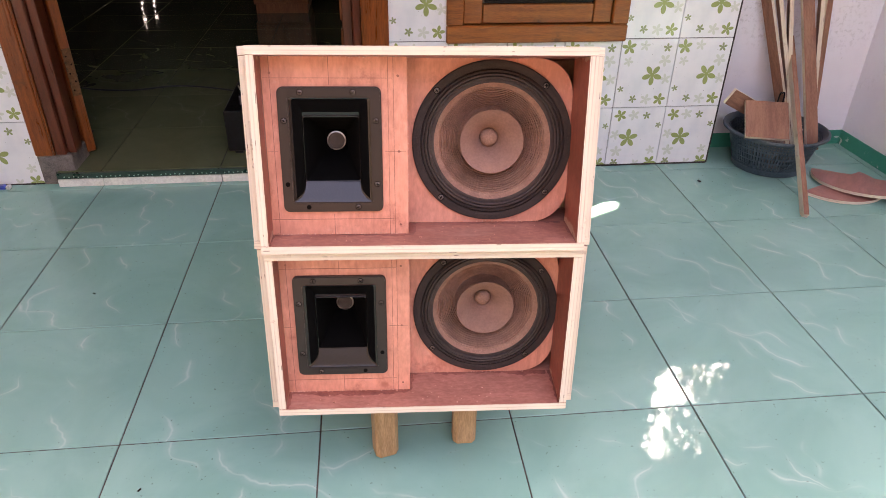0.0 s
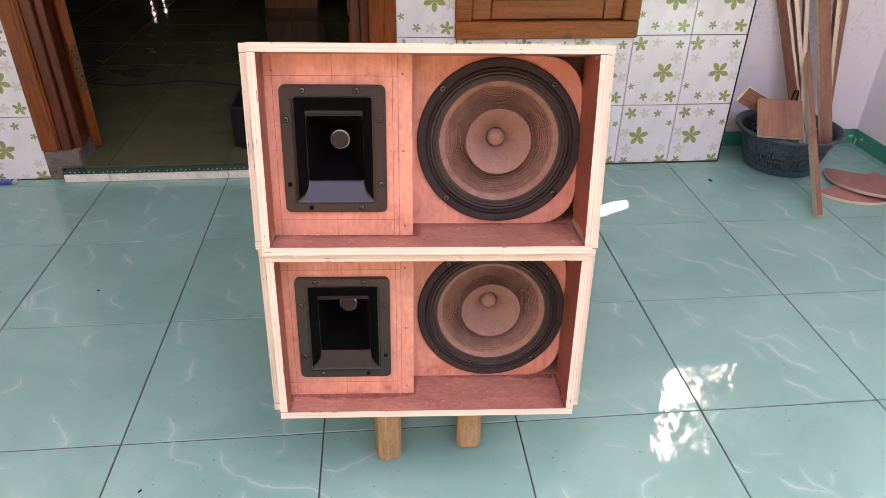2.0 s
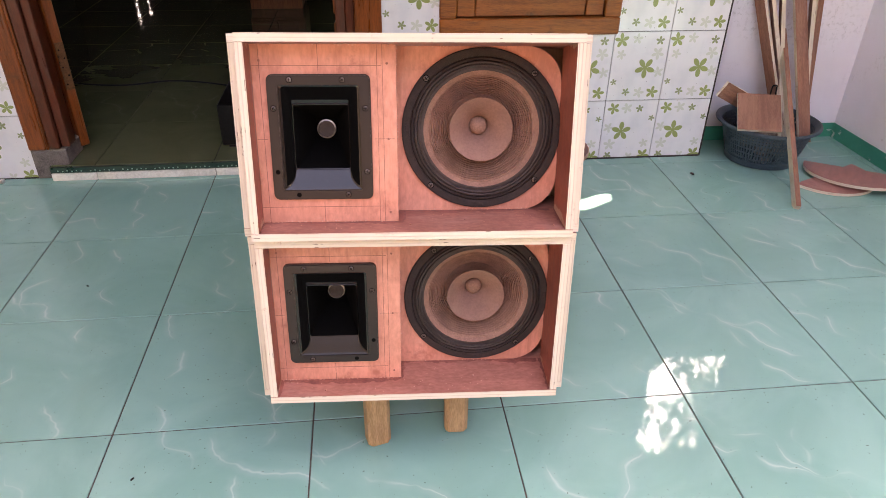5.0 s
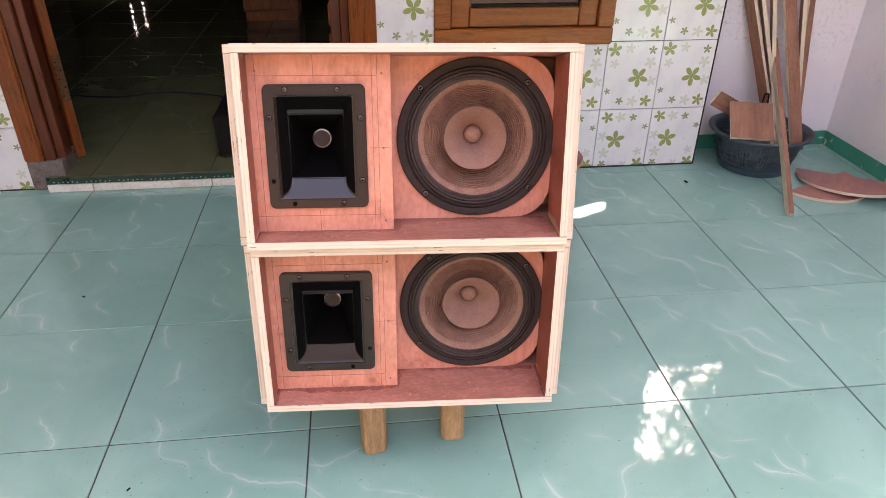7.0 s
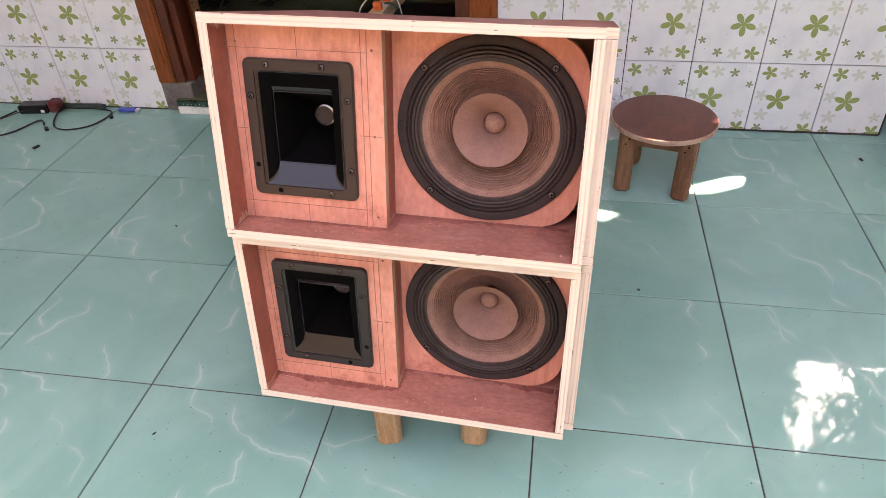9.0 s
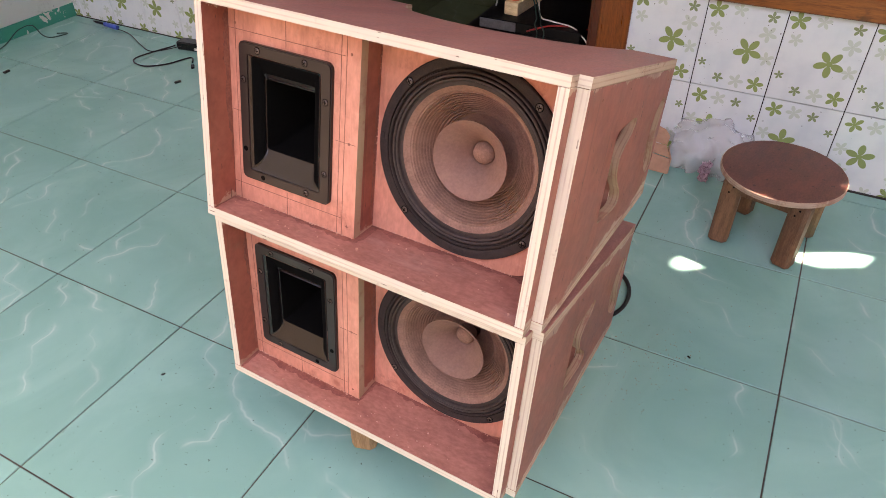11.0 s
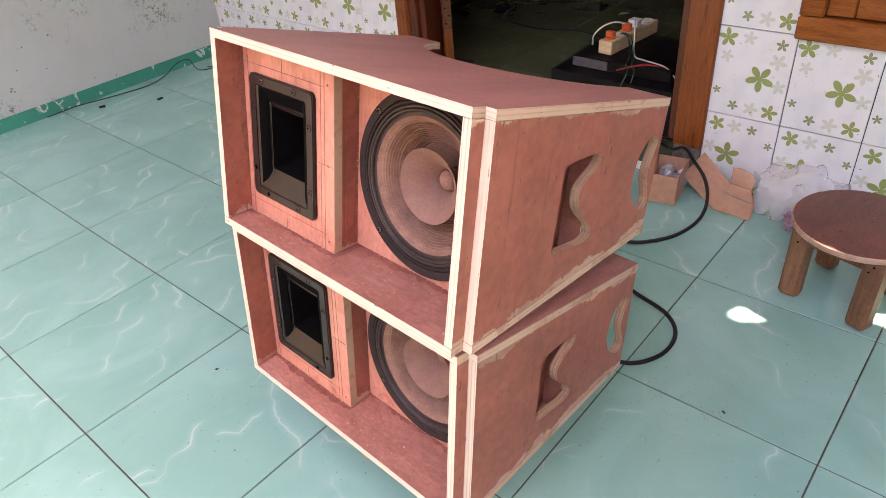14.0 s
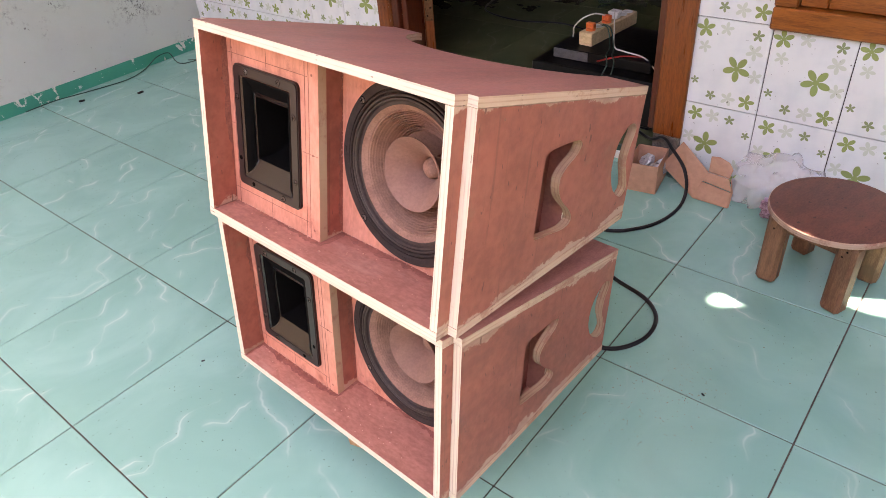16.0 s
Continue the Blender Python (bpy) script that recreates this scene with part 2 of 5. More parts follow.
EDGE_LOW = ply_edge("plywood_edge_bottom", (0, -SLOPE, 1), BROWNED, (0.38, 0.22, 0.16), 0.52)
EDGE_HOLE = ply_edge("plywood_edge_hole", (1, 0, 0), (0.42, 0.27, 0.18), (0.30, 0.165, 0.11), 0.52)
EDGE_WORN = ply_edge("worn_edge_z", (0, 0, 1), BROWNED, (0.36, 0.20, 0.14), 0.50)
FRONT_Z = ply_edge("sanded_edge_z", (0, 0, 1), (0.70, 0.62, 0.50), (0.57, 0.455, 0.36), 0.63)
FRONT_X = ply_edge("sanded_edge_x", (1, 0, 0), (0.70, 0.62, 0.50), (0.53, 0.40, 0.31), 0.60)
BLACK_PLASTIC, nt, b = mat("black_plastic", 0.27)
b.inputs["Base Color"].default_value = (0.0075, 0.0048, 0.0050, 1)
b.inputs["Specular IOR Level"].default_value = 0.5
bump(nt, b, noise_tex(nt, coords(nt), 500, 2), 0.05, 0.0005)
FLANGE, nt, b = mat("satin_black_plastic", 0.36)
b.inputs["Base Color"].default_value = (0.0165, 0.0105, 0.0108, 1)
bump(nt, b, noise_tex(nt, coords(nt), 420, 3), 0.08, 0.0005)
PULP = rough_mat("black_pulp_gasket", (0.014, 0.0085, 0.0075), (0.036, 0.022, 0.019), 0.85, 120, bumps=0.25)
CONE = rough_mat("brown_paper_cone", (0.235, 0.124, 0.088), (0.31, 0.170, 0.124), 0.85, 60, bumps=0.12, spots=(0.25, 0.14, 0.10), spot_amount=0.72)
WHIZZER = rough_mat("paper_whizzer", (0.25, 0.135, 0.100), (0.275, 0.15, 0.113), 0.85, 40, bumps=0.06, spots=(0.21, 0.11, 0.08), spot_amount=0.72)
SURROUND = rough_mat("doped_cloth_surround", (0.022, 0.014, 0.013), (0.050, 0.033, 0.029), 0.6, 150, bumps=0.2)
# black for shade in the horn throat, screw slots and holes; also nail heads
SHADE_NAIL_BLACK = rough_mat("shade_and_nail_black", (0.001, 0.001, 0.001), (0.002, 0.002, 0.002), 0.95, 60, bumps=0.0)
for nd in SHADE_NAIL_BLACK.node_tree.nodes:
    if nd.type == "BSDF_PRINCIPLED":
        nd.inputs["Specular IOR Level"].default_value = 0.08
SCREW = rough_mat("screw_steel", (0.075, 0.06, 0.055), (0.17, 0.14, 0.13), 0.4, 80, metal=0.8, bumps=0.05)
CHROME = rough_mat("throat_metal", (0.70, 0.68, 0.64), (0.85, 0.83, 0.80), 0.35, 50, metal=1.0, bumps=0)
MESH_GREY = rough_mat("throat_mesh", (0.045, 0.034, 0.030), (0.08, 0.062, 0.055), 0.6, 400, bumps=0.3)
PENCIL = rough_mat("pencil", (0.22, 0.085, 0.058), (0.33, 0.135, 0.095), 0.7, 60, bumps=0)
GLUE_DARK = rough_mat("dark_glue", (0.19, 0.055, 0.042), (0.29, 0.100, 0.075), 0.35, 80, bumps=0.3)
GLUE = rough_mat("dried_glue", (0.50, 0.20, 0.14), (0.66, 0.40, 0.31), 0.5, 80, bumps=0.3)
RAW_WOOD = rough_mat("raw_timber", (0.40, 0.22, 0.10), (0.56, 0.34, 0.18), 0.65, 20, (5, 5, 0.7), 0.2, spots=(0.30, 0.15, 0.07), spot_amount=0.62)
OLD_WOOD = rough_mat("old_timber", (0.15, 0.062, 0.030), (0.27, 0.125, 0.066), 0.65, 20, (5, 5, 0.7), 0.25, spots=(0.11, 0.055, 0.03), spot_amount=0.6)
STOOL_TOP = rough_mat("stool_top_plywood", (0.115, 0.036, 0.026), (0.18, 0.060, 0.043), 0.42, 18, (3, 1, 1), 0.12, spots=(0.13, 0.05, 0.035), spot_amount=0.6)
nt = STOOL_TOP.node_tree
b = nt.nodes["Principled BSDF"]
col = b.inputs["Base Color"].links[0].from_socket
col = mixc(nt, ramp(nt, noise_tex(nt, coords(nt, (1, 1, 1), 3.0), 70, 3, 0.6), 0.66, 0.70, 0, 0.8), col, (0.03, 0.012, 0.009))
nt.links.new(col, b.inputs["Base Color"])
DOOR_WOOD = rough_mat("varnished_door_wood", (0.15, 0.032, 0.005), (0.28, 0.067, 0.012), 0.3, 16, (6, 6, 0.5), 0.08, spots=(0.10, 0.032, 0.012), spot_amount=0.62)
DOOR_RED = rough_mat("dark_red_door_wood", (0.075, 0.013, 0.005), (0.13, 0.026, 0.009), 0.32, 16, (6, 6, 0.5), 0.08)
SASH_WOOD = rough_mat("window_wood", (0.20, 0.052, 0.009), (0.36, 0.105, 0.019), 0.35, 14, (0.6, 6, 6), 0.1, spots=(0.045, 0.02, 0.010), spot_amount=0.60)
PLANK_WOOD = rough_mat("plywood_offcut", (0.23, 0.10, 0.063), (0.34, 0.165, 0.107), 0.65, 20, (5, 5, 0.7), 0.15, spots=(0.20, 0.09, 0.06))
CONCRETE = rough_mat("bare_concrete", (0.10, 0.085, 0.075), (0.20, 0.17, 0.15), 0.85, 40, bumps=0.5)
CARD = rough_mat("brown_cardboard", (0.455, 0.24, 0.155), (0.49, 0.265, 0.176), 0.8, 9, (1, 1, 1), 0.05)
BLACK_METAL = rough_mat("black_steel", (0.003, 0.003, 0.0033), (0.006, 0.006, 0.007), 0.45, 60, bumps=0.05)
for nd in BLACK_METAL.node_tree.nodes:
    if nd.type == "BSDF_PRINCIPLED":
        nd.inputs["Specular IOR Level"].default_value = 0.2
GREY_METAL = rough_mat("grey_panel", (0.06, 0.06, 0.065), (0.10, 0.10, 0.11), 0.45, 60, bumps=0.05)
RUBBER = rough_mat("black_cable", (0.008, 0.008, 0.009), (0.016, 0.016, 0.018), 0.4, 60, bumps=0.0)
for nd in RUBBER.node_tree.nodes:
    if nd.type == "BSDF_PRINCIPLED":
        nd.inputs["Specular IOR Level"].default_value = 0.25
GREEN_WIRE = rough_mat("green_cable", (0.010, 0.045, 0.035), (0.018, 0.07, 0.055), 0.45, 60, bumps=0.0)
WHITE_WIRE = rough_mat("white_cable", (0.62, 0.60, 0.54), (0.74, 0.72, 0.66), 0.45, 60, bumps=0.0)
RED_WIRE = rough_mat("red_cable", (0.30, 0.015, 0.012), (0.45, 0.03, 0.02), 0.45, 60, bumps=0.0)
CREAM_PLASTIC = rough_mat("cream_wooden_strip", (0.62, 0.44, 0.24), (0.74, 0.56, 0.34), 0.5, 20, (1, 5, 5), 0.05)
ORANGE = rough_mat("orange_plug", (0.75, 0.13, 0.03), (0.85, 0.19, 0.05), 0.4, 40, bumps=0.0)
WHITE_PLASTIC = rough_mat("white_plug", (0.72, 0.72, 0.70), (0.82, 0.82, 0.80), 0.4, 40, bumps=0.0)
BLUE_PLASTIC = rough_mat("blue_plastic", (0.03, 0.07, 0.35), (0.05, 0.11, 0.48), 0.35, 40, bumps=0.0)
BASKET = rough_mat("blue_grey_basket", (0.024, 0.048, 0.066), (0.048, 0.086, 0.108), 0.45, 40, bumps=0.1, spots=(0.22, 0.24, 0.24), spot_amount=0.7)
PURPLE = rough_mat("purple_foil", (0.16, 0.02, 0.08), (0.70, 0.50, 0.58), 0.3, 160, metal=0.4, bumps=0.5)
FOLIAGE = rough_mat("leaf", (0.04, 0.085, 0.02), (0.08, 0.14, 0.035), 0.55, 8, bumps=0.0)
BARK = rough_mat("bark", (0.09, 0.065, 0.045), (0.16, 0.12, 0.085), 0.9, 30, bumps=0.5)
GROUND = rough_mat("packed_earth", (0.06, 0.042, 0.030), (0.10, 0.072, 0.052), 0.95, 3, bumps=0.3, rnd=0)
GROUT = rough_mat("dark_grout", (0.018, 0.016, 0.014), (0.05, 0.044, 0.04), 0.9, 30, bumps=0.2)
FLOOR_GROUT = rough_mat("brown_floor_grout", (0.040, 0.034, 0.029), (0.095, 0.078, 0.064), 0.9, 18, bumps=0.2)
CEILING = rough_mat("ceiling_paint", (0.66, 0.66, 0.64), (0.74, 0.74, 0.72), 0.85, 4, bumps=0.05)
# near-black albedo puts the unlit room's darkness into its walls and ceiling
ROOM_GLOOM = rough_mat("room_gloom_black", (0.003, 0.0026, 0.0022), (0.006, 0.005, 0.0045), 0.9, 3, bumps=0.05)
CABINET = rough_mat("brown_cabinet_wood", (0.22, 0.07, 0.028), (0.32, 0.12, 0.05), 0.4, 12, (6, 6, 0.6), 0.05)
DARK_GLASS, nt_, b_ = mat("dark_window_glass", 0.05)
b_.inputs["Base Color"].default_value = (0.012, 0.013, 0.014, 1)


def wall_paint(name, base, dirt, amount):
    m, nt, b = mat(name, 0.75)
    v = coords(nt)
    big, fine = noise_tex(nt, v, 2.2, 6, 0.65), noise_tex(nt, v, 60, 4, 0.6)
    col = mixc(nt, ramp(nt, big, 0.35, 0.75, 0, 0.5), base, tuple(c * 0.8 for c in base))
    patch = noise_tex(nt, v, 5.0, 6, 0.7)
    col = mixc(nt, val(nt, "MULTIPLY", ramp(nt, patch, 0.58, 0.72, 0, amount), ramp(nt, fine, 0.40, 0.62)), col, dirt)
    speck = noise_tex(nt, coords(nt, (1, 1, 1)), 38, 2, 0.5)
    col = mixc(nt, ramp(nt, speck, 0.72, 0.76, 0, amount), col, dirt)
    mould = val(nt, "MULTIPLY", ramp(nt, noise_tex(nt, v, 70, 5, 0.7), 0.50, 0.62), ramp(nt, noise_tex(nt, v, 2.7, 4, 0.6), 0.50, 0.66, 0, amount))
    col = mixc(nt, mould, col, tuple(c * 0.55 for c in dirt))
    nt.links.new(col, b.inputs["Base Color"])
    bump(nt, b, fine, 0.15, 0.003)
    return m


WALL_LEFT = wall_paint("stained_white_paint", (0.54, 0.575, 0.535), (0.17, 0.17, 0.165), 0.9)
WALL_RIGHT = wall_paint("lilac_white_paint", (0.82, 0.81, 0.87), (0.44, 0.42, 0.42), 0.3)

# low albedo, so the unseen yard walls bounce little light
SCREEN_PAINT = wall_paint("dark_screen_paint", (0.11, 0.095, 0.07), (0.05, 0.045, 0.04), 0.5)

# green skirting paint that has flaked off in places
BAND, nt, b = mat("flaking_green_paint", 0.4)
v = coords(nt)
flake = noise_tex(nt, v, 17, 6, 0.65, 0.6)
chips = ramp(nt, noise_tex(nt, v, 95, 3, 0.6), 0.70, 0.73)
mask = val(nt, "MAXIMUM", ramp(nt, flake, 0.60, 0.625), chips)
col = mixc(nt, noise_tex(nt, v, 7, 3), (0.005, 0.24, 0.165), (0.012, 0.33, 0.235))
nt.links.new(mixc(nt, mask, col, (0.62, 0.62, 0.58)), b.inputs["Base Color"])
bump(nt, b, val(nt, "SUBTRACT", 1.0, mask), 0.5, 0.002)


def floor_tile(name, c1, c2, vein, rough):
    """Glazed ceramic: cloudy colour with pale wandering veins, different on every tile."""
    m, nt, b = mat(name, rough)
    v = coords(nt, (1, 1, 1), 41.0)
    cloud = noise_tex(nt, v, 3.2, 4, 0.6, 0.8)
    col = mixc(nt, ramp(nt, cloud, 0.3, 0.72), c1, c2)
    oi = nt.nodes.new("ShaderNodeObjectInfo")
    tc = nt.nodes.new("ShaderNodeTexCoord")
    f = None
    for k in range(3):
        vr = nt.nodes.new("ShaderNodeVectorRotate")
        vr.rotation_type = "Z_AXIS"
        nt.links.new(tc.outputs["Object"], vr.inputs["Vector"])
        nt.links.new(val(nt, "ADD", val(nt, "MULTIPLY", val(nt, "FRACT", val(nt, "MULTIPLY", oi.outputs["Random"], 5.3 + 7.7 * k)), 1.6), 0.2 * k), vr.inputs["Angle"])
        sp = nt.nodes.new("ShaderNodeSeparateXYZ")
        nt.links.new(vr.outputs[0], sp.inputs[0])
        cb_ = nt.nodes.new("ShaderNodeCombineXYZ")
        nt.links.new(sp.outputs[0], cb_.inputs[0])
        nt.links.new(val(nt, "MULTIPLY", oi.outputs["Random"], 31.0 + 17 * k), cb_.inputs[1])
        wander = val(nt, "ADD", val(nt, "MULTIPLY", noise_tex(nt, cb_.outputs[0], 7, 1.0), 0.22), val(nt, "MULTIPLY", noise_tex(nt, cb_.outputs[0], 22, 2.0, 0.5), 0.030))
        place_ = val(nt, "MULTIPLY", val(nt, "SUBTRACT", val(nt, "FRACT", val(nt, "MULTIPLY", oi.outputs["Random"], 11.9 + 23.1 * k)), 0.5), 0.34)
        d = val(nt, "ABSOLUTE", val(nt, "SUBTRACT", val(nt, "SUBTRACT", sp.outputs[1], val(nt, "SUBTRACT", wander, 0.13)), place_))
        wid = ramp(nt, noise_tex(nt, cb_.outputs[0], 16, 2), 0.3, 0.75, 0.0018, 0.0065)
        thin = val(nt, "SUBTRACT", 1.0, val(nt, "DIVIDE", d, wid), clamp=True)
        soft = val(nt, "SUBTRACT", 1.0, ramp(nt, d, 0.0, 0.020))
        fade = ramp(nt, noise_tex(nt, cb_.outputs[0], 9, 1.0), 0.44, 0.64)
        g = val(nt, "MULTIPLY", val(nt, "ADD", val(nt, "MULTIPLY", thin, 0.32), val(nt, "MULTIPLY", soft, 0.13)), fade)
        f = g if f is None else val(nt, "MAXIMUM", f, g)
    col = mixc(nt, f, col, vein)
    dirt = noise_tex(nt, coords(nt, (1, 1, 1), 3.0), 150, 2, 0.5)
    col = mixc(nt, ramp(nt, dirt, 0.725, 0.75, 0, 0.7), col, (0.06, 0.07, 0.06))
    nt.links.new(col, b.inputs["Base Color"])
    smear = noise_tex(nt, v, 9, 5, 0.65)
    nt.links.new(ramp(nt, smear, 0.3, 0.75, rough * 0.7, rough * 1.8), b.inputs["Roughness"])
    bump(nt, b, noise_tex(nt, v, 13, 2), 0.09, 0.002)
    return m


FLOOR_TILE = floor_tile("green_floor_tile", (0.192, 0.412, 0.352), (0.246, 0.488, 0.425), (0.60, 0.74, 0.70), 0.032)
# grey green glaze, taken darker to carry the room's dimness
INNER_TILE = floor_tile("dimmed_grey_green_tile", (0.098, 0.114, 0.060), (0.128, 0.146, 0.080), (0.20, 0.22, 0.17), 0.06)

# one flower: five oval petals round a centre, in the tile's own plane
flower = bpy.data.node_groups.new("flower", "ShaderNodeTree")
for nm in ("X", "Z", "CX", "CZ", "Size", "Turn"):
    flower.interface.new_socket(nm, in_out="INPUT", socket_type="NodeSocketFloat")
flower.interface.new_socket("Mask", in_out="OUTPUT", socket_type="NodeSocketFloat")
gi, go = flower.nodes.new("NodeGroupInput"), flower.nodes.new("NodeGroupOutput")
dx = val(flower, "DIVIDE", val(flower, "SUBTRACT", gi.outputs["X"], gi.outputs["CX"]), gi.outputs["Size"])
dz = val(flower, "DIVIDE", val(flower, "SUBTRACT", gi.outputs["Z"], gi.outputs["CZ"]), gi.outputs["Size"])
rr = val(flower, "SQRT", val(flower, "ADD", val(flower, "MULTIPLY", dx, dx), val(flower, "MULTIPLY", dz, dz)))
th = val(flower, "ADD", val(flower, "ARCTAN2", dz, dx), gi.outputs["Turn"])
step72 = 2 * math.pi / 5
th = val(flower, "SUBTRACT", val(flower, "FLOORED_MODULO", th, step72), step72 / 2)
px = val(flower, "DIVIDE", val(flower, "SUBTRACT", val(flower, "MULTIPLY", rr, val(flower, "COSINE", th)), 0.57), 0.43)
pz = val(flower, "DIVIDE", val(flower, "MULTIPLY", rr, val(flower, "SINE", th)), 0.245)
pet = val(flower, "ADD", val(flower, "MULTIPLY", px, px), val(flower, "MULTIPLY", pz, pz))
pet = val(flower, "MINIMUM", pet, val(flower, "MULTIPLY", val(flower, "MULTIPLY", rr, rr), 22.0))
flower.links.new(ramp(flower, pet, 0.8, 1.15, 1.0, 0.0), go.inputs[0])

WALL_TILE, nt, b = mat("flower_wall_tile", 0.16)
tc, sp = nt.nodes.new("ShaderNodeTexCoord"), nt.nodes.new("ShaderNodeSeparateXYZ")
nt.links.new(tc.outputs["Object"], sp.inputs[0])


def flowers(rows):
    total = None
    for u, w, size, turn in rows:
        g = nt.nodes.new("ShaderNodeGroup")
        g.node_tree = flower
        nt.links.new(sp.outputs[0], g.inputs["X"])
        nt.links.new(sp.outputs[2], g.inputs["Z"])
        g.inputs["CX"].default_value, g.inputs["CZ"].default_value = (u - 0.5) * 0.2, (w - 0.5) * 0.245
        g.inputs["Size"].default_value, g.inputs["Turn"].default_value = size, turn
        total = g.outputs[0] if total is None else val(nt, "MAXIMUM", total, g.outputs[0])
    return total


strong = flowers([(0.63, 0.48, 0.037, 0.95), (0.14, 0.88, 0.026, 0.2), (0.83, 0.12, 0.023, 0.5)])
mid = flowers([(0.83, 0.87, 0.016, 0.3), (0.34, 0.13, 0.015, 0.8), (0.09, 0.28, 0.012, 0.1)])
pale = flowers([(0.42, 0.90, 0.019, 0.4), (0.82, 0.69, 0.023, 0.9), (0.88, 0.42, 0.020, 0.1), (0.58, 0.12, 0.021, 0.6), (0.16, 0.68, 0.018, 0.7)])
cl = noise_tex(nt, coords(nt, (1, 1, 1)), 14, 3, 0.5)
col = mixc(nt, ramp(nt, cl, 0.45, 0.72, 0, 0.35), (0.80, 0.815, 0.815), (0.57, 0.62, 0.645))
col = mixc(nt, val(nt, "MULTIPLY", pale, 0.38), col, (0.36, 0.44, 0.22))
col = mixc(nt, val(nt, "MULTIPLY", mid, 0.85), col, (0.18, 0.24, 0.06))
col = mixc(nt, val(nt, "MULTIPLY", strong, 0.90), col, (0.235, 0.31, 0.055))
grime = noise_tex(nt, coords(nt, (1, 1, 1), 11.0), 30, 5, 0.7)
col = mixc(nt, ramp(nt, grime, 0.68, 0.78, 0, 0.5), col, (0.30, 0.27, 0.24))
fly = noise_tex(nt, coords(nt, (1, 1, 1), 17.0), 120, 2, 0.5)
col = mixc(nt, ramp(nt, fly, 0.735, 0.755, 0, 0.8), col, (0.10, 0.085, 0.07))
nt.links.new(col, b.inputs["Base Color"])
bump(nt, b, cl, 0.04, 0.002)

# crumpled clear plastic
FILM, nt, b = mat("clear_plastic_film", 0.25)
b.inputs["Base Color"].default_value = (0.86, 0.84, 0.87, 1)
b.inputs["Alpha"].default_value = 0.30
bump(nt, b, noise_tex(nt, coords(nt), 60, 4), 0.6, 0.004)

# ---- large structure ----
WALL_Y, LEFT_X, RIGHT_X, BACK_Y = 1.255, -2.25, 2.03, 1.40


def structure(name, bm, material, label, category):
    return tagged(part(name, bm, material, None), label, category, kind="structure")


bm = bmesh.new()
bx(bm, -300, 300, -300, 300, -0.30, -0.20)
structure("ground", bm, GROUND, "dark packed earth yard in front of the terrace", "ground")
floor = structure("floor", box(-2.45, 2.25, -1.2, 1.6, -0.20, -0.0025), FLOOR_GROUT, "terrace floor of glossy sage green ceramic tiles with pale veins", "floor")
slab = box(-0.95, 0.145, 1.237, 1.4, 0.0, 0.0475)
bx(slab, -2.0, 1.30, 1.401, 4.6, 0.0, 0.0475)
inner_floor = structure("inner_floor", slab, GROUT, "raised dim room floor of grey green ceramic tiles", "floor")

# house front: openings for the door and the window
front = structure("wall_north", prism(rect(-2.45, 1.395, -0.1, 3.2), [rect(-1.0, 0.2, 0.0, 2.1), rect(0.4, 1.0, 0.47, 1.62)],
                  lambda u, v, w: (u, w, v), WALL_Y + 0.008, WALL_Y + 0.145), [GROUT, GROUT], "house front clad in white wall tiles with green flowers", "wall")
# unseen openings, the upper two shaped to cast the floor's sun patches
bm = prism(rect(1.395, 2.2, -0.1, 3.2), [rect(1.45, 1.88, 1.16, 1.84), [(1.79, 1.95), (1.83, 1.91), (1.955, 2.26), (1.955, 2.47), (1.79, 2.47)], [(1.828, 2.86), (1.937, 2.90), (1.977, 3.165), (1.93, 3.13)]], lambda u, v, w: (u, w, v), BACK_Y, BACK_Y + 0.03)
structure("wall_alcove", bm, [WALL_RIGHT, WALL_RIGHT], "lilac white painted alcove wall with high openings", "wall")
SKY_GLARE, nt, b = mat("bright_sky")
b.inputs["Base Color"].default_value = (0.8, 0.85, 0.9, 1)
b.inputs["Emission Color"].default_value = (0.93, 0.97, 1.0, 1)
b.inputs["Emission Strength"].default_value = 4.5
structure("backdrop", box(1.9, 3.9, 3.0, 3.02, 1.2, 4.6), SKY_GLARE, "bright hazy sky beyond the alcove opening", "backdrop")
# unseen slab that blocks sun through the alcove window, clear of the upper openings
eave = box(1.90, 3.60, 1.636, 1.875, 2.90, 2.94)
bx(eave, 3.50, 3.58, 1.70, 1.78, -0.2, 2.9)
structure("eave", eave, CONCRETE, "unseen slab on a post, added to keep sun out of the alcove window", "eave")
structure("wall_east", box(RIGHT_X, RIGHT_X + 0.12, -0.35, BACK_Y - 0.001, -0.1, 3.2), WALL_RIGHT, "lilac white painted side wall", "wall")
structure("wall_west", box(LEFT_X - 0.12, LEFT_X, -1.35, WALL_Y + 0.006, -0.1, 3.2), WALL_LEFT, "white painted side wall with grey mould stains", "wall")
# unseen ceiling; its stepped edge sets how much skylight comes in
structure("ceiling", prism([(-2.6, -1.3), (-0.7, -1.3), (-0.7, -0.70), (2.4, -0.70), (2.4, 1.402), (-2.6, 1.402)], [], lambda u, v, w: (u, v, 3.2 - (1.402 - v) * 0.28 + w), 0, 0.08), [CEILING, CEILING], "unseen sloping ceiling added over the terrace to limit skylight", "ceiling")
# unseen walls added to cut low skylight from the yard
structure("wall_yard_west", box(-2.75, -2.6, -7.39, -1.36, -0.2, 3.4), SCREEN_PAINT, "unseen dark wall beside the yard, added to hold back light", "wall")
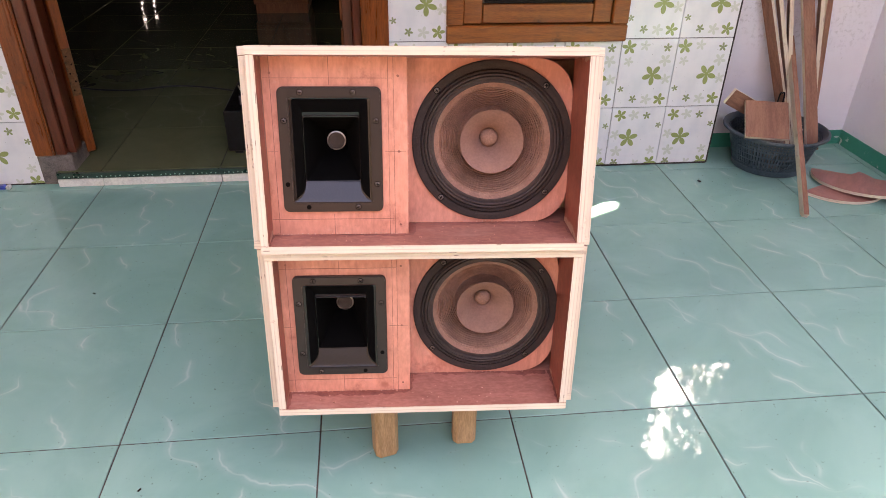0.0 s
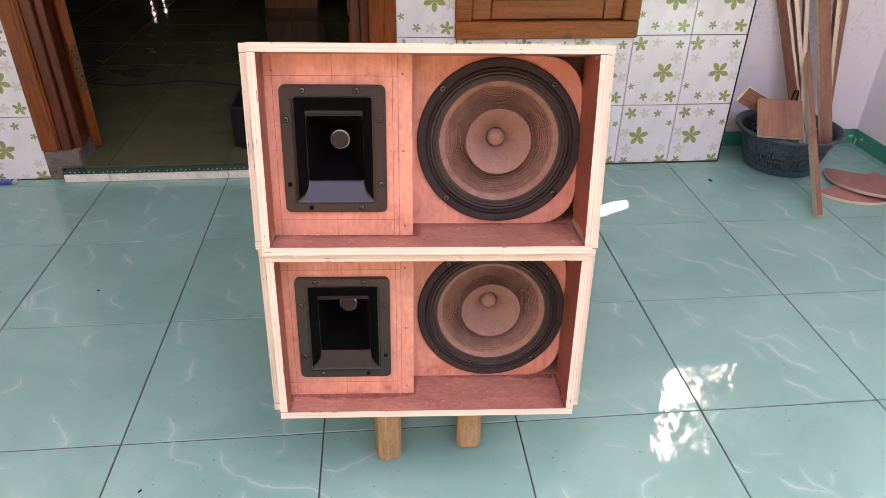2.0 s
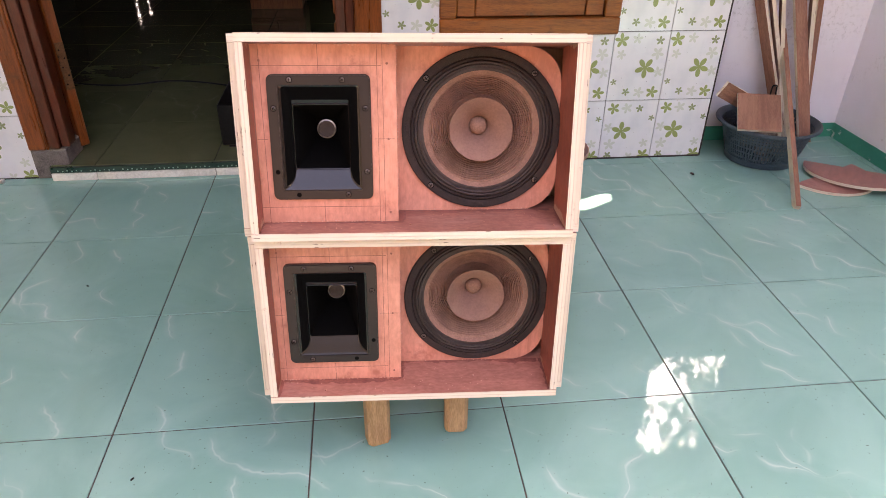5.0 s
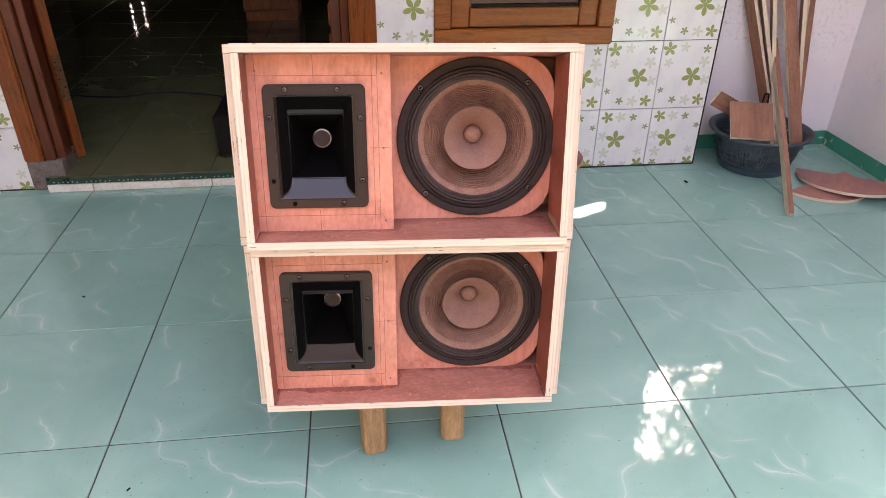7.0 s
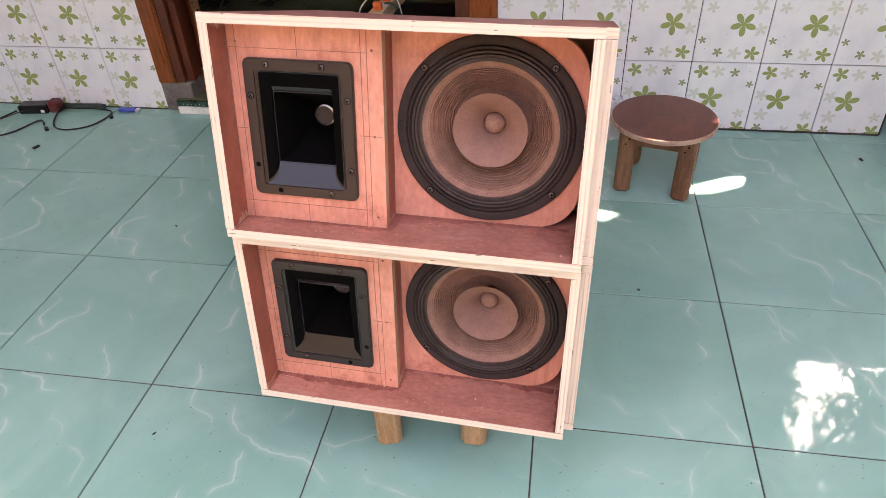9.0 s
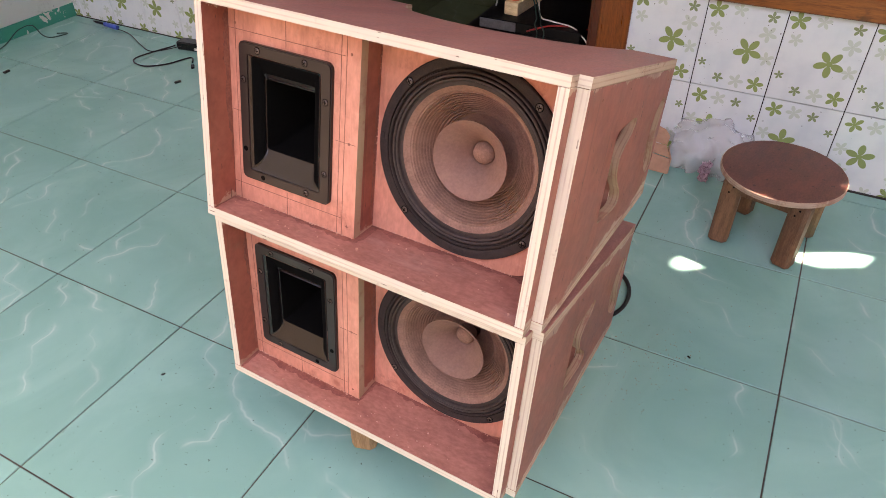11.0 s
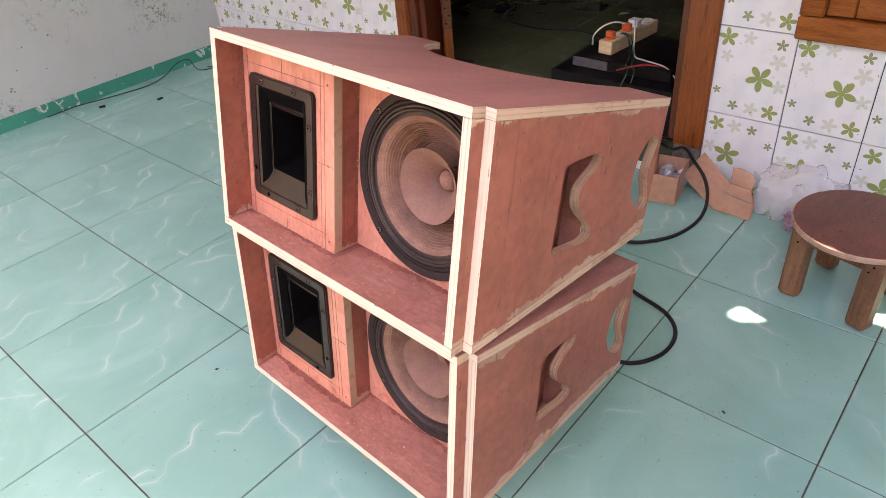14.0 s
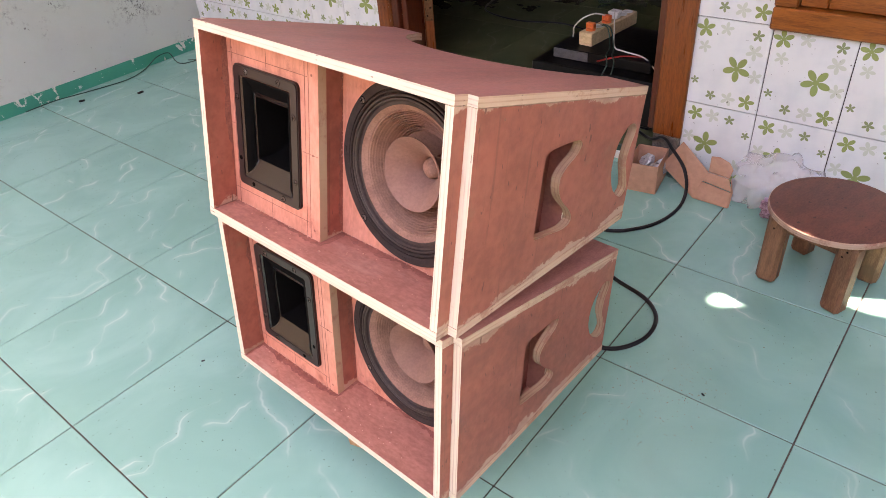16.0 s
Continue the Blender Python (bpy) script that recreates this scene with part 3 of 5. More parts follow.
structure("wall_yard_east", box(4.3, 4.45, -7.39, -0.9, -0.2, 4.4), SCREEN_PAINT, "unseen dark wall beside the yard, added to hold back light", "wall")
structure("wall_yard", box(-14, 14, -7.6, -7.4, -0.2, 4.8), SCREEN_PAINT, "unseen dark wall across the yard, added to hold back skylight", "wall")
structure("baseboard_west", box(LEFT_X, LEFT_X + 0.004, -1.35, WALL_Y, 0.0, 0.056), BAND, "flaking green painted skirting band", "baseboard")
structure("baseboard_east", box(RIGHT_X - 0.004, RIGHT_X, -0.35, BACK_Y, 0.0, 0.058), BAND, "flaking green painted skirting band", "baseboard")
structure("baseboard_alcove", box(1.401, RIGHT_X - 0.005, BACK_Y - 0.004, BACK_Y, 0.0, 0.058), BAND, "flaking green painted skirting band", "baseboard")
structure("dirt_joint", box(0.204, 1.396, WALL_Y - 0.005, WALL_Y + 0.004, -0.002, 0.0045), GROUT, "dirty black joint where the tiles meet the floor", "trim")
structure("dirt_joint_west", box(LEFT_X, -1.004, WALL_Y - 0.004, WALL_Y + 0.004, -0.002, 0.003), GROUT, "dirty black joint where the tiles meet the floor", "trim")
structure("trim", box(1.396, 1.401, WALL_Y - 0.002, BACK_Y - 0.001, 0.0, 2.4), GROUT, "black edge strip at the end of the tiled wall", "trim")

# the dim room behind the door
# small glowing boxes added on the far wall to streak the glossy floor
GLINT_GLOW, nt, b = mat("glint_glow")
b.inputs["Emission Color"].default_value = (0.95, 0.98, 1.0, 1)
b.inputs["Emission Strength"].default_value = 0.7
def glow_chips(x, z, n):
    bm = bmesh.new()
    for k in range(n):
        bx(bm, x + 0.004 * math.sin(2.7 * k), x + 0.009 + 0.006 * math.sin(1.9 * k), 4.585, 4.599, z + 0.04 * k, z + 0.04 * k + 0.013 + 0.007 * math.sin(3.1 * k))
    return bm


structure("backdrop_glow", glow_chips(-1.56, 0.12, 6), GLINT_GLOW, "small glowing chips added on the far wall for floor glints", "backdrop")
structure("backdrop_glow_narrow", glow_chips(-1.47, 0.10, 5), GLINT_GLOW, "small glowing chips added on the far wall for floor glints", "backdrop")
structure("room_wall_west", box(-2.1, -2.0, 1.41, 4.7, 0, 2.7), ROOM_GLOOM, "plain wall of the dim room", "wall")
structure("room_wall_east", box(1.30, 1.39, 1.505, 4.7, 0, 2.7), ROOM_GLOOM, "plain wall of the dim room", "wall")
structure("room_wall_north", box(-2.1, 1.39, 4.6, 4.7, 0, 2.7), ROOM_GLOOM, "plain far wall of the dim room", "wall")
structure("room_ceiling", box(-2.1, 1.39, 1.41, 4.7, 2.7, 2.78), ROOM_GLOOM, "plain ceiling of the dim room", "ceiling")

# sill at the door: white tile riser and a dotted green strip under the floor edge
sill = thing("door_sill", pose(0, 0, 0), "white tile door step with a dark green dotted strip", "door step", kind="structure")
for k in range(3):
    part("riser_tile", box(-0.945 + 0.15 * (k > 0) + 0.4 * max(k - 1, 0), -0.797 + 0.4 * k if k < 2 else 0.14, 1.222, 1.236, 0.0, 0.027, 0.0015), rough_mat("riser_glaze", (0.66, 0.66, 0.60), (0.76, 0.76, 0.70), 0.2, 20), sill)
part("strip", box(-0.945, 0.14, 1.224, 1.236, 0.029, 0.0475), rough_mat("dark_green_strip", (0.004, 0.03, 0.022), (0.01, 0.05, 0.036), 0.3, 30), sill, "dark green border strip")
bm = bmesh.new()
DOT = rough_mat("pale_dots", (0.20, 0.42, 0.34), (0.30, 0.52, 0.44), 0.3, 30)
for k in range(70):
    x = -0.938 + k * 0.0153
    if k % 7:
        bx(bm, x, x + 0.004, 1.2225, 1.2242, 0.033 + 0.002 * (k % 2), 0.0365 + 0.002 * (k % 2))
part("dots", bm, DOT, sill, "pale green dots of the border strip")

# door: jambs on concrete feet, two leaves swung into the room
door = thing("door_1", pose(0, 0, 0), "open varnished wooden double door in a reddish brown frame", "door", kind="structure")
for x0, x1 in ((-1.003, -0.905), (0.115, 0.203)):
    xs = x0 + 0.056 if x0 < 0 else x0
    part("jamb", box(x0, xs if x0 < 0 else x1, 1.243, 1.395, 0.105, 2.15, 0.004), DOOR_WOOD, door)
    if x0 < 0:
        part("jamb_bead", box(xs + 0.0005, xs + 0.0085, 1.245, 1.30, 0.105, 2.15, 0.003), DOOR_WOOD, door)
        part("jamb_cheek", box(xs + 0.009, x1, 1.252, 1.395, 0.105, 2.15, 0.003), DOOR_RED, door, "dark red inner side of the jamb")
    part("jamb_rebate", box(x1 + 0.0005 if x0 < 0 else x0 - 0.028, x1 + 0.028 if x0 < 0 else x0 - 0.0005, 1.27, 1.33, 0.105, 2.15, 0.003), DOOR_RED, door)
    part("jamb_foot", box(x0 + 0.002, x1 + (0.02 if x0 < 0 else -0.002), 1.246, 1.39, 0.0, 0.106, 0.004), CONCRETE, door, "bare concrete foot of the jamb")
part("head", box(-1.003, 0.203, 1.243, 1.395, 2.08, 2.17, 0.004), DOOR_WOOD, door)
leaf = part("door_leaf", box(0, 0.036, 0, 0.56, 0.062, 2.06, 0.004, pose(-0.885, 1.372, 0, 0, 0, 46)), DOOR_WOOD, door)
part("hinge_plate", box(0.004, 0.033, -0.003, 0.0, 0.27, 0.43, 0.0, pose(-0.885, 1.372, 0, 0, 0, 46)), rough_mat("worn_brass_plate", (0.13, 0.055, 0.022), (0.24, 0.11, 0.05), 0.5, 90, metal=0.4, spots=(0.02, 0.01, 0.006), spot_amount=0.58, spot_scale=60.0), leaf, "worn metal hinge plate")
# flat black discs paint the dark inside of the plate's screw holes
for k in range(5):
    part("screw_hole", lathe(bmesh.new(), [(0.0032, 0.0), (0.0, 0.0)], 10, pose(-0.885, 1.372, 0, 0, 0, 46) @ pose(0.012 + 0.012 * (k % 2), -0.0036, 0.29 + 0.029 * k, 90)), SHADE_NAIL_BLACK, leaf)
part("door_leaf", box(-0.036, 0, 0, 0.56, 0.062, 2.06, 0.004, pose(0.085, 1.375, 0, 0, 0, -4)), DOOR_RED, door)
for k in range(5):
    part("louvre_slat", box(-0.048, -0.037, 0.06, 0.48, 0.3 + 0.1 * k, 0.37 + 0.1 * k, 0.003, pose(0.085, 1.375, 0, 0, 0, -4)), DOOR_WOOD, door)

# window: frame, sash with a bottom rail and dark glass
win = thing("window_1", pose(0, 0, 0), "wooden casement window with dark glass and a weathered sill rail", "window", kind="structure")
part("window_sill", box(0.392, 1.004, 1.235, 1.37, 0.466, 0.522, 0.004), SASH_WOOD, win)
for x in (0.392, 0.949):
    part("window_frame", box(x, x + 0.055, 1.237, 1.37, 0.523, 1.57, 0.004), SASH_WOOD, win)
part("window_frame", box(0.392, 1.004, 1.235, 1.37, 1.571, 1.625, 0.004), SASH_WOOD, win)
part("sash_rail", box(0.512, 0.884, 1.255, 1.295, 0.526, 0.587, 0.003), SASH_WOOD, win)
for x in (0.449, 0.886):
    part("sash_stile", box(x, x + 0.061, 1.253, 1.297, 0.526, 1.568, 0.003), SASH_WOOD, win)
part("pane", box(0.51, 0.886, 1.272, 1.278, 0.586, 1.568), DARK_GLASS, win)
part("window_bar", box(0.52, 0.88, 1.262, 1.268, 0.59, 0.597), BLACK_METAL, win)


# ---- speaker cabinets ----
TT = math.tan(radians(6.2))
HF, DEPTH, TH = 0.302, 0.42, 0.0122
WOOFER_C, WOOFER_R = (0.1092, 0.1527), 0.126


def top_outline():
    arc = []
    for k in range(17):
        x = 0.19 - 0.38 * k / 16
        arc.append((x, 0.268 + 0.2 - math.sqrt(0.2 ** 2 - x * x)))
    return [(-0.2455, 0), (0.2455, 0), (0.2455, 0.021), (0.2595, 0.021), (0.2595, DEPTH), (0.19, DEPTH)] + arc + [(-0.19, DEPTH), (-0.2595, DEPTH), (-0.2595, 0.021), (-0.2455, 0.021)]


def handle_holes():
    a = [(0.166, 0.092), (0.166, 0.125), (0.167, 0.165), (0.167, 0.195), (0.175, 0.207), (0.205, 0.210), (0.240, 0.210), (0.253, 0.204), (0.246, 0.190), (0.224, 0.177),
         (0.211, 0.163), (0.214, 0.142), (0.229, 0.124), (0.249, 0.107), (0.256, 0.091), (0.240, 0.083), (0.205, 0.085), (0.176, 0.087)]
    b_ = [(0.393, 0.205), (0.406, 0.200), (0.409, 0.189), (0.400, 0.167), (0.397, 0.142), (0.408, 0.117), (0.413, 0.100), (0.404, 0.089), (0.392, 0.090),
          (0.369, 0.107), (0.356, 0.131), (0.353, 0.155), (0.360, 0.182), (0.378, 0.200)]
    return [[(p.x, p.y) for p in spline([(*q, 0) for q in loop], 3, True)] for loop in (a, b_)]


def screw_head(bm, m, r):
    """A domed head; a black ring and bars stand for the shade in its countersink and cross slot."""
    lathe(bm, [(r * 1.12, 0.0003), (r * 0.86, 0.0003)], 18, m, 1)
    lathe(bm, [(r * 0.86, 0.0003), (r * 0.84, 0.0010), (r * 0.5, 0.0019), (0.0, 0.0022)], 18, m)
    for a in (0, 90):
        bx(bm, -r * 0.6, r * 0.6, -r * 0.12, r * 0.12, 0.0012, 0.00235, 0.0, m @ pose(0, 0, 0, 0, 0, a), 1)


def horn(parent, screw_turn):
    cx, cz, y, hw_, hh_ = -0.1376, 0.149, 0.0375, 0.0755, 0.0940
    h = part("horn", bmesh.new(), [FLANGE, BLACK_PLASTIC, SHADE_NAIL_BLACK], parent, "black plastic horn flare with a square flange")
    bm = prism(rounded(cx - hw_, cx + hw_, cz - hh_, cz + hh_, 0.009), [rounded(cx - 0.0590, cx + 0.0590, cz - 0.0785, cz + 0.0785, 0.003, 5)], lambda u, v, w: (u, w, v), y, y + 0.006)
    bmesh.ops.bevel(bm, geom=[e for e in bm.edges if abs(e.verts[0].co.y - y) < 1e-5 and abs(e.verts[1].co.y - y) < 1e-5 and len(e.link_faces) == 2 and abs(e.link_faces[0].normal.dot(e.link_faces[1].normal)) < 0.5],
                    offset=0.0016, segments=2, affect="EDGES")
    # flare: sides that sweep in, flat ramps above and below, a raised lip, then the throat
    secs = [(0.0590, 0.0785, 0.0)] + [(0.0422 + 0.0168 * (1 - f) ** 3, 0.0785 - 0.0280 * f, 0.0005 + 0.0130 * f) for f in (0.08, 0.18, 0.30, 0.45, 0.62, 0.80, 1.0)]
    secs += [(0.0418, 0.0496, 0.0125), (0.0412, 0.0484, 0.0130), (0.0405, 0.0480, 0.0160), (0.036, 0.044, 0.034), (0.026, 0.029, 0.066), (0.0175, 0.0175, 0.0915)]
    prev = None
    for hw, hh, d in secs:
        ring = [bm.verts.new((cx + u, y + 0.001 + d, cz + v)) for u, v in rounded(-hw, hw, -hh, hh, 0.003 if d < 0.05 else 0.006, 5)]
        if prev:
            for k in range(len(ring)):
                j = (k + 1) % len(ring)
                # slot 2 blackens the deep faces, sides and upper ramp as shade
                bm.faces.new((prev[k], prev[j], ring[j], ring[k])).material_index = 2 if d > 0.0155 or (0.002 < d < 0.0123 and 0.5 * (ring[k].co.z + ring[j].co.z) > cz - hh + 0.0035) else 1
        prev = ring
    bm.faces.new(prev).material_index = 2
    bmesh.ops.recalc_face_normals(bm, faces=bm.faces[:])
    bm.to_mesh(h.data)
    bm.free()
    smooth(h, 35)
    bm = bmesh.new()
    lathe(bm, [(0.0152, 0.0), (0.0152, 0.003), (0.0134, 0.0036), (0.0130, 0.001)], 32, Matrix.Translation((cx, y + 0.0905, cz)) @ pose(0, 0, 0, 90))
    smooth(part("throat_ring", bm, CHROME, h, "shiny metal throat ring"))
    bm = bmesh.new()
    lathe(bm, [(0.0, 0.0015), (0.0132, 0.0015)], 24, Matrix.Translation((cx, y + 0.0900, cz)) @ pose(0, 0, 0, 90))
    part("throat_mesh", bm, MESH_GREY, h)
    k = 0
    for sx, sz in ((-0.042, 0.0862), (0.0345, 0.0862), (-0.0375, -0.0862), (0.0375, -0.0862), (-0.0672, 0.045), (0.0672, 0.045), (-0.0672, -0.0505), (0.0672, -0.0505)):
        bm = bmesh.new()
        if (k * 3 + screw_turn) % 4 < 3:
            screw_head(bm, Matrix.Translation((cx + sx, y, cz + sz)) @ pose(0, 0, 0, 90) @ pose(0, 0, 0, 0, 0, 37 * k), 0.0042)
            smooth(part("screw", bm, [SCREW, SHADE_NAIL_BLACK], h), 30)
        else:
            # an empty hole, its inner shade painted as a black disc
            lathe(bm, [(0.0036, 0.0), (0.0036, 0.0004), (0.0, 0.0004)], 14, Matrix.Translation((cx + sx, y, cz + sz)) @ pose(0, 0, 0, 90))
            part("screw_hole", bm, SHADE_NAIL_BLACK, h)
        k += 1
    return h


def woofer(parent, turn):
    w = thing("woofer", Matrix.Translation((WOOFER_C[0], 0.0855, WOOFER_C[1])) @ pose(0, 0, 0, 90), "ten inch loudspeaker driver with a brown ribbed paper cone and black frame", "driver")
    w.parent = parent
    for key in ("category",):
        del w[key]
    R = WOOFER_R
    # pulp gasket: a flat outer band, then stepped rings with narrow grooves between them
    ring = [(R, -0.002), (R, 0.0030), (R - 0.0012, 0.0042), (0.1150, 0.0046), (0.1140, 0.0040), (0.1135, 0.0012), (0.1122, 0.0012), (0.1117, 0.0046), (0.1108, 0.0056),
            (0.1092, 0.0056), (0.1084, 0.0044), (0.1080, 0.0014), (0.1068, 0.0014), (0.1063, 0.0042)]
    smooth(part("frame_ring", lathe(bmesh.new(), ring, 128), PULP, w, "black pulp gasket ring with ridges"), 35)
    roll = [(0.1063, 0.0042)]
    for r in (0.1063, 0.1016):
        roll += [(r - 0.0006, 0.0050), (r - 0.0018, 0.0056), (r - 0.0032, 0.0050), (r - 0.0038, 0.0034), (r - 0.0041, 0.0010), (r - 0.0046, 0.0010)]
    roll += [(0.0966, 0.0004), (0.0940, 0.0012), (0.0916, 0.0004)]
    smooth(part("surround", lathe(bmesh.new(), roll, 128), SURROUND, w, "dark doped cloth surround with concentric rolls"), 50)
    cone, n = [], 220
    for k in range(n + 1):
        f = k / n
        r = 0.0920 - 0.0770 * f
        z = 0.0012 - 0.064 * f ** 0.95
        if 0.052 < r < 0.0868:
            z += 0.0019 * math.sin((0.0868 - r) * 2 * math.pi / 0.0029) * min(1, (0.0868 - r) / 0.006)
        cone.append((r, z))
    smooth(part("cone", lathe(bmesh.new(), cone, 96), CONE, w, "brown ribbed paper cone"), 80)
    whiz = []
    for k in range(21):
        f = k / 20
        whiz.append((0.0138 + 0.0362 * f, -0.052 + 0.0490 * f ** 0.58))
    whiz += [(0.0504, -0.0026), (0.0508, -0.0032), (0.0502, -0.0046)] + [(r + 0.0003, z - 0.0014) for r, z in whiz[-2::-1]]
    smooth(part("whizzer_cone", lathe(bmesh.new(), whiz, 72), WHIZZER, w, "paler paper whizzer cone"), 60)
    smooth(part("dust_cap", lathe(bmesh.new(), [(0.0150, -0.0480), (0.0147, -0.0440), (0.0132, -0.0392), (0.0102, -0.0362), (0.0056, -0.0344), (0.0, -0.0338)], 40), CONE, w, "round paper dust cap"), 60)
    for k in range(4):
        a = radians(45 + turn + 90 * k)
        bm = bmesh.new()
        screw_head(bm, Matrix.Translation(((R - 0.0071) * math.cos(a), (R - 0.0071) * math.sin(a), 0.0043)) @ pose(0, 0, 0, 0, 0, 31 * k), 0.0048)
        smooth(part("screw", bm, [SCREW, SHADE_NAIL_BLACK], w), 30)
    # moulded notches at the rim of the gasket
    for a in (178, 2, 270):
        m_ = pose(0, 0, 0, 0, 0, a) @ Matrix.Translation((R - 0.0052, 0, 0))
        part("notch", box(-0.0022, 0.0022, -0.0045, 0.0045, 0.0040, 0.0054, 0.0005, m_), PULP, w)
    return w


def bead(bm, a, b_, r, rng):
    """A lumpy line of dried glue from a to b."""
    a, b_ = Vector(a), Vector(b_)
    n = max(4, int((b_ - a).length / 0.004))
    for k in range(n):
        p = a.lerp(b_, (k + rng.random()) / n) + Vector([rng.uniform(-0.0012, 0.0012) for _ in range(3)])
        s = r * rng.uniform(0.4, 1.25)
        bmesh.ops.create_icosphere(bm, subdivisions=1, radius=s, matrix=Matrix.Translation(p))


def smear(bm, place, u0, u1, width, rng):
    """A thin ragged film of glue along a joint: place(u, w) gives its points."""
    n = max(6, int((u1 - u0) / 0.0035))
    near, far, w = [], [], width * 0.5
    for k in range(n + 1):
        w = min(width * 1.5, max(width * 0.12, w + rng.uniform(-0.3, 0.3) * width))
        u = u0 + (u1 - u0) * k / n
        near.append(bm.verts.new(place(u, 0.0)))
        far.append(bm.verts.new(place(u, w)))
    for k in range(n):
        bm.faces.new((near[k], near[k + 1], far[k + 1], far[k]))


def faced(ob, sanded):
    """Gives the edges that face the front their own sanded look."""
    ob.data.materials.append(sanded)
    for f in ob.data.polygons:
        if f.material_index == 1 and f.normal.y < -0.9 and f.center.y < 0.03:
            f.material_index = 2
    return ob


def cabinet(m, label, seed):
    rng = random.Random(seed)
    c = thing("speaker_cabinet", m, label, "speaker", group="stacked speaker cabinets")
    faced(part("top_panel", prism(top_outline(), [], lambda u, v, w: (u, v, HF - v * TT - w), 0, TH), [PLY_FACE, EDGE_TOP], c), FRONT_Z)
    faced(part("bottom_panel", prism(top_outline(), [], lambda u, v, w: (u, v, v * TT + w), 0, TH), [PLY_STAIN, EDGE_LOW], c), FRONT_Z)
    for s in (-1, 1):
        zb, zt = lambda y: y * TT + TH + 0.0006, lambda y: HF - y * TT - TH - 0.0006
        outer = [(0.0212, zb(0.0212)), (DEPTH - 0.001, zb(DEPTH)), (DEPTH - 0.001, zt(DEPTH)), (0.0212, zt(0.0212))]
        faced(part("side_panel", prism(outer, handle_holes(), lambda u, v, w: (s * w, u, v), 0.2457, 0.2593), [PLY_SIDE, EDGE_HOLE], c), FRONT_X)
        for y in (0.06, 0.17, 0.29, 0.40):
            for z in (zb(y) + 0.012, zt(y) - 0.012):
                y_, z_ = y + rng.uniform(-0.015, 0.015), z + rng.uniform(-0.004, 0.004)
                part("nail", lathe(bmesh.new(), [(0.0016, 0.0), (0.0013, 0.0005), (0.0, 0.0003)], 8, Matrix.Translation((s * 0.2592, y_, z_)) @ pose(0, 0, 0, 0, 90 * s, 0)), PENCIL, c)
        inner = [(0.0002, zb(0)), (0.0880, zb(0.088)), (0.0880, zt(0.088)), (0.0002, zt(0))]
        faced(part("front_cheek", prism(inner, [], lambda u, v, w: (s * w, u, v), 0.2335, 0.2455), [PLY_SIDE, EDGE_X], c), FRONT_X)
        part("handle_pocket", prism([(0.151, zb(0.151)), (0.2595, zb(0.262)), (0.2595, zt(0.262)), (0.151, zt(0.151))], [], lambda u, v, w: (s * w, u, v), 0.205, 0.213), [PLY_SIDE, EDGE_HOLE], c)
        # hidden board added to keep handle hole light out of the ports
        part("pocket_wall", prism([(0.142, zb(0.142)), (0.1505, zb(0.1505)), (0.1505, zt(0.1505)), (0.142, zt(0.142))], [], lambda u, v, w: (s * w, u, v), 0.205, 0.2455), [PLY_SIDE, EDGE_HOLE], c)
    zb, zt = lambda y: y * TT + TH, lambda y: HF - y * TT - TH
    part("back_panel", prism(rect(-0.2453, 0.2453, zb(0.265) + 0.001, zt(0.265) - 0.001), [], lambda u, v, w: (u, w, v), 0.254, 0.265), [PLY_STAIN, EDGE_Y], c)
    # woofer baffle with rounded outer corners that leave two ports
    b0, b1 = zb(0.0867) + 0.0002, zt(0.0867) - 0.0002
    r = 0.055
    out = [(-0.0236, b0)] + [(0.2331 - r + r * math.sin(a), b0 + r - r * math.cos(a)) for a in (radians(9 * k) for k in range(11))]
    out += [(0.2331 - r + r * math.cos(a), b1 - r + r * math.sin(a)) for a in (radians(9 * k) for k in range(11))] + [(-0.0236, b1)]
    hole = [(WOOFER_C[0] + 0.112 * math.cos(a), WOOFER_C[1] + 0.112 * math.sin(a)) for a in (2 * math.pi * k / 48 for k in range(48))]
    part("woofer_baffle", prism(out, [hole], lambda u, v, w: (u, w, v), 0.0865, 0.1015), [PLY_BAFFLE, EDGE_Y], c, "orange brown plywood woofer baffle with rounded corners")
    # horn board stands forward of it
    h0, h1 = zb(0.0437) + 0.0002, zt(0.0437) - 0.0002
    board = part("horn_board", prism(rect(-0.2334, -0.0238, h0, h1), [rect(-0.1935, -0.0785, 0.072, 0.226)], lambda u, v, w: (u, w, v), 0.0435, 0.0572), [PLY_BAFFLE, EDGE_HOLE], c, "orange brown plywood horn board with pencil lines")
    bm = prism([(0.0574, zb(0.0574) + 0.0004), (0.0864, zb(0.0864)), (0.0864, zt(0.0864)), (0.0574, zt(0.0574) - 0.0004)], [], lambda u, v, w: (w, u, v), -0.042, -0.0238)
    part("divider", bm, [PLY_SIDE, EDGE_HOLE], c)
    for x in (-0.2225, -0.138, -0.0525, -0.0445):
        for za, zc in (((h0, 0.050), (0.2455, h1)) if x == -0.138 else ((h0, h1),)):
            part("pencil_line", box(x, x + 0.0007, 0.0431, 0.0436, za, zc), PENCIL, board)
    for xa, xc, z in ((-0.2325, -0.046, 0.0415), (-0.058, -0.027, 0.147), (-0.2325, -0.217, 0.147), (-0.2325, -0.046, 0.2545)):
        part("pencil_line", box(xa, xc, 0.0431, 0.0436, z, z + 0.0007), PENCIL, board)
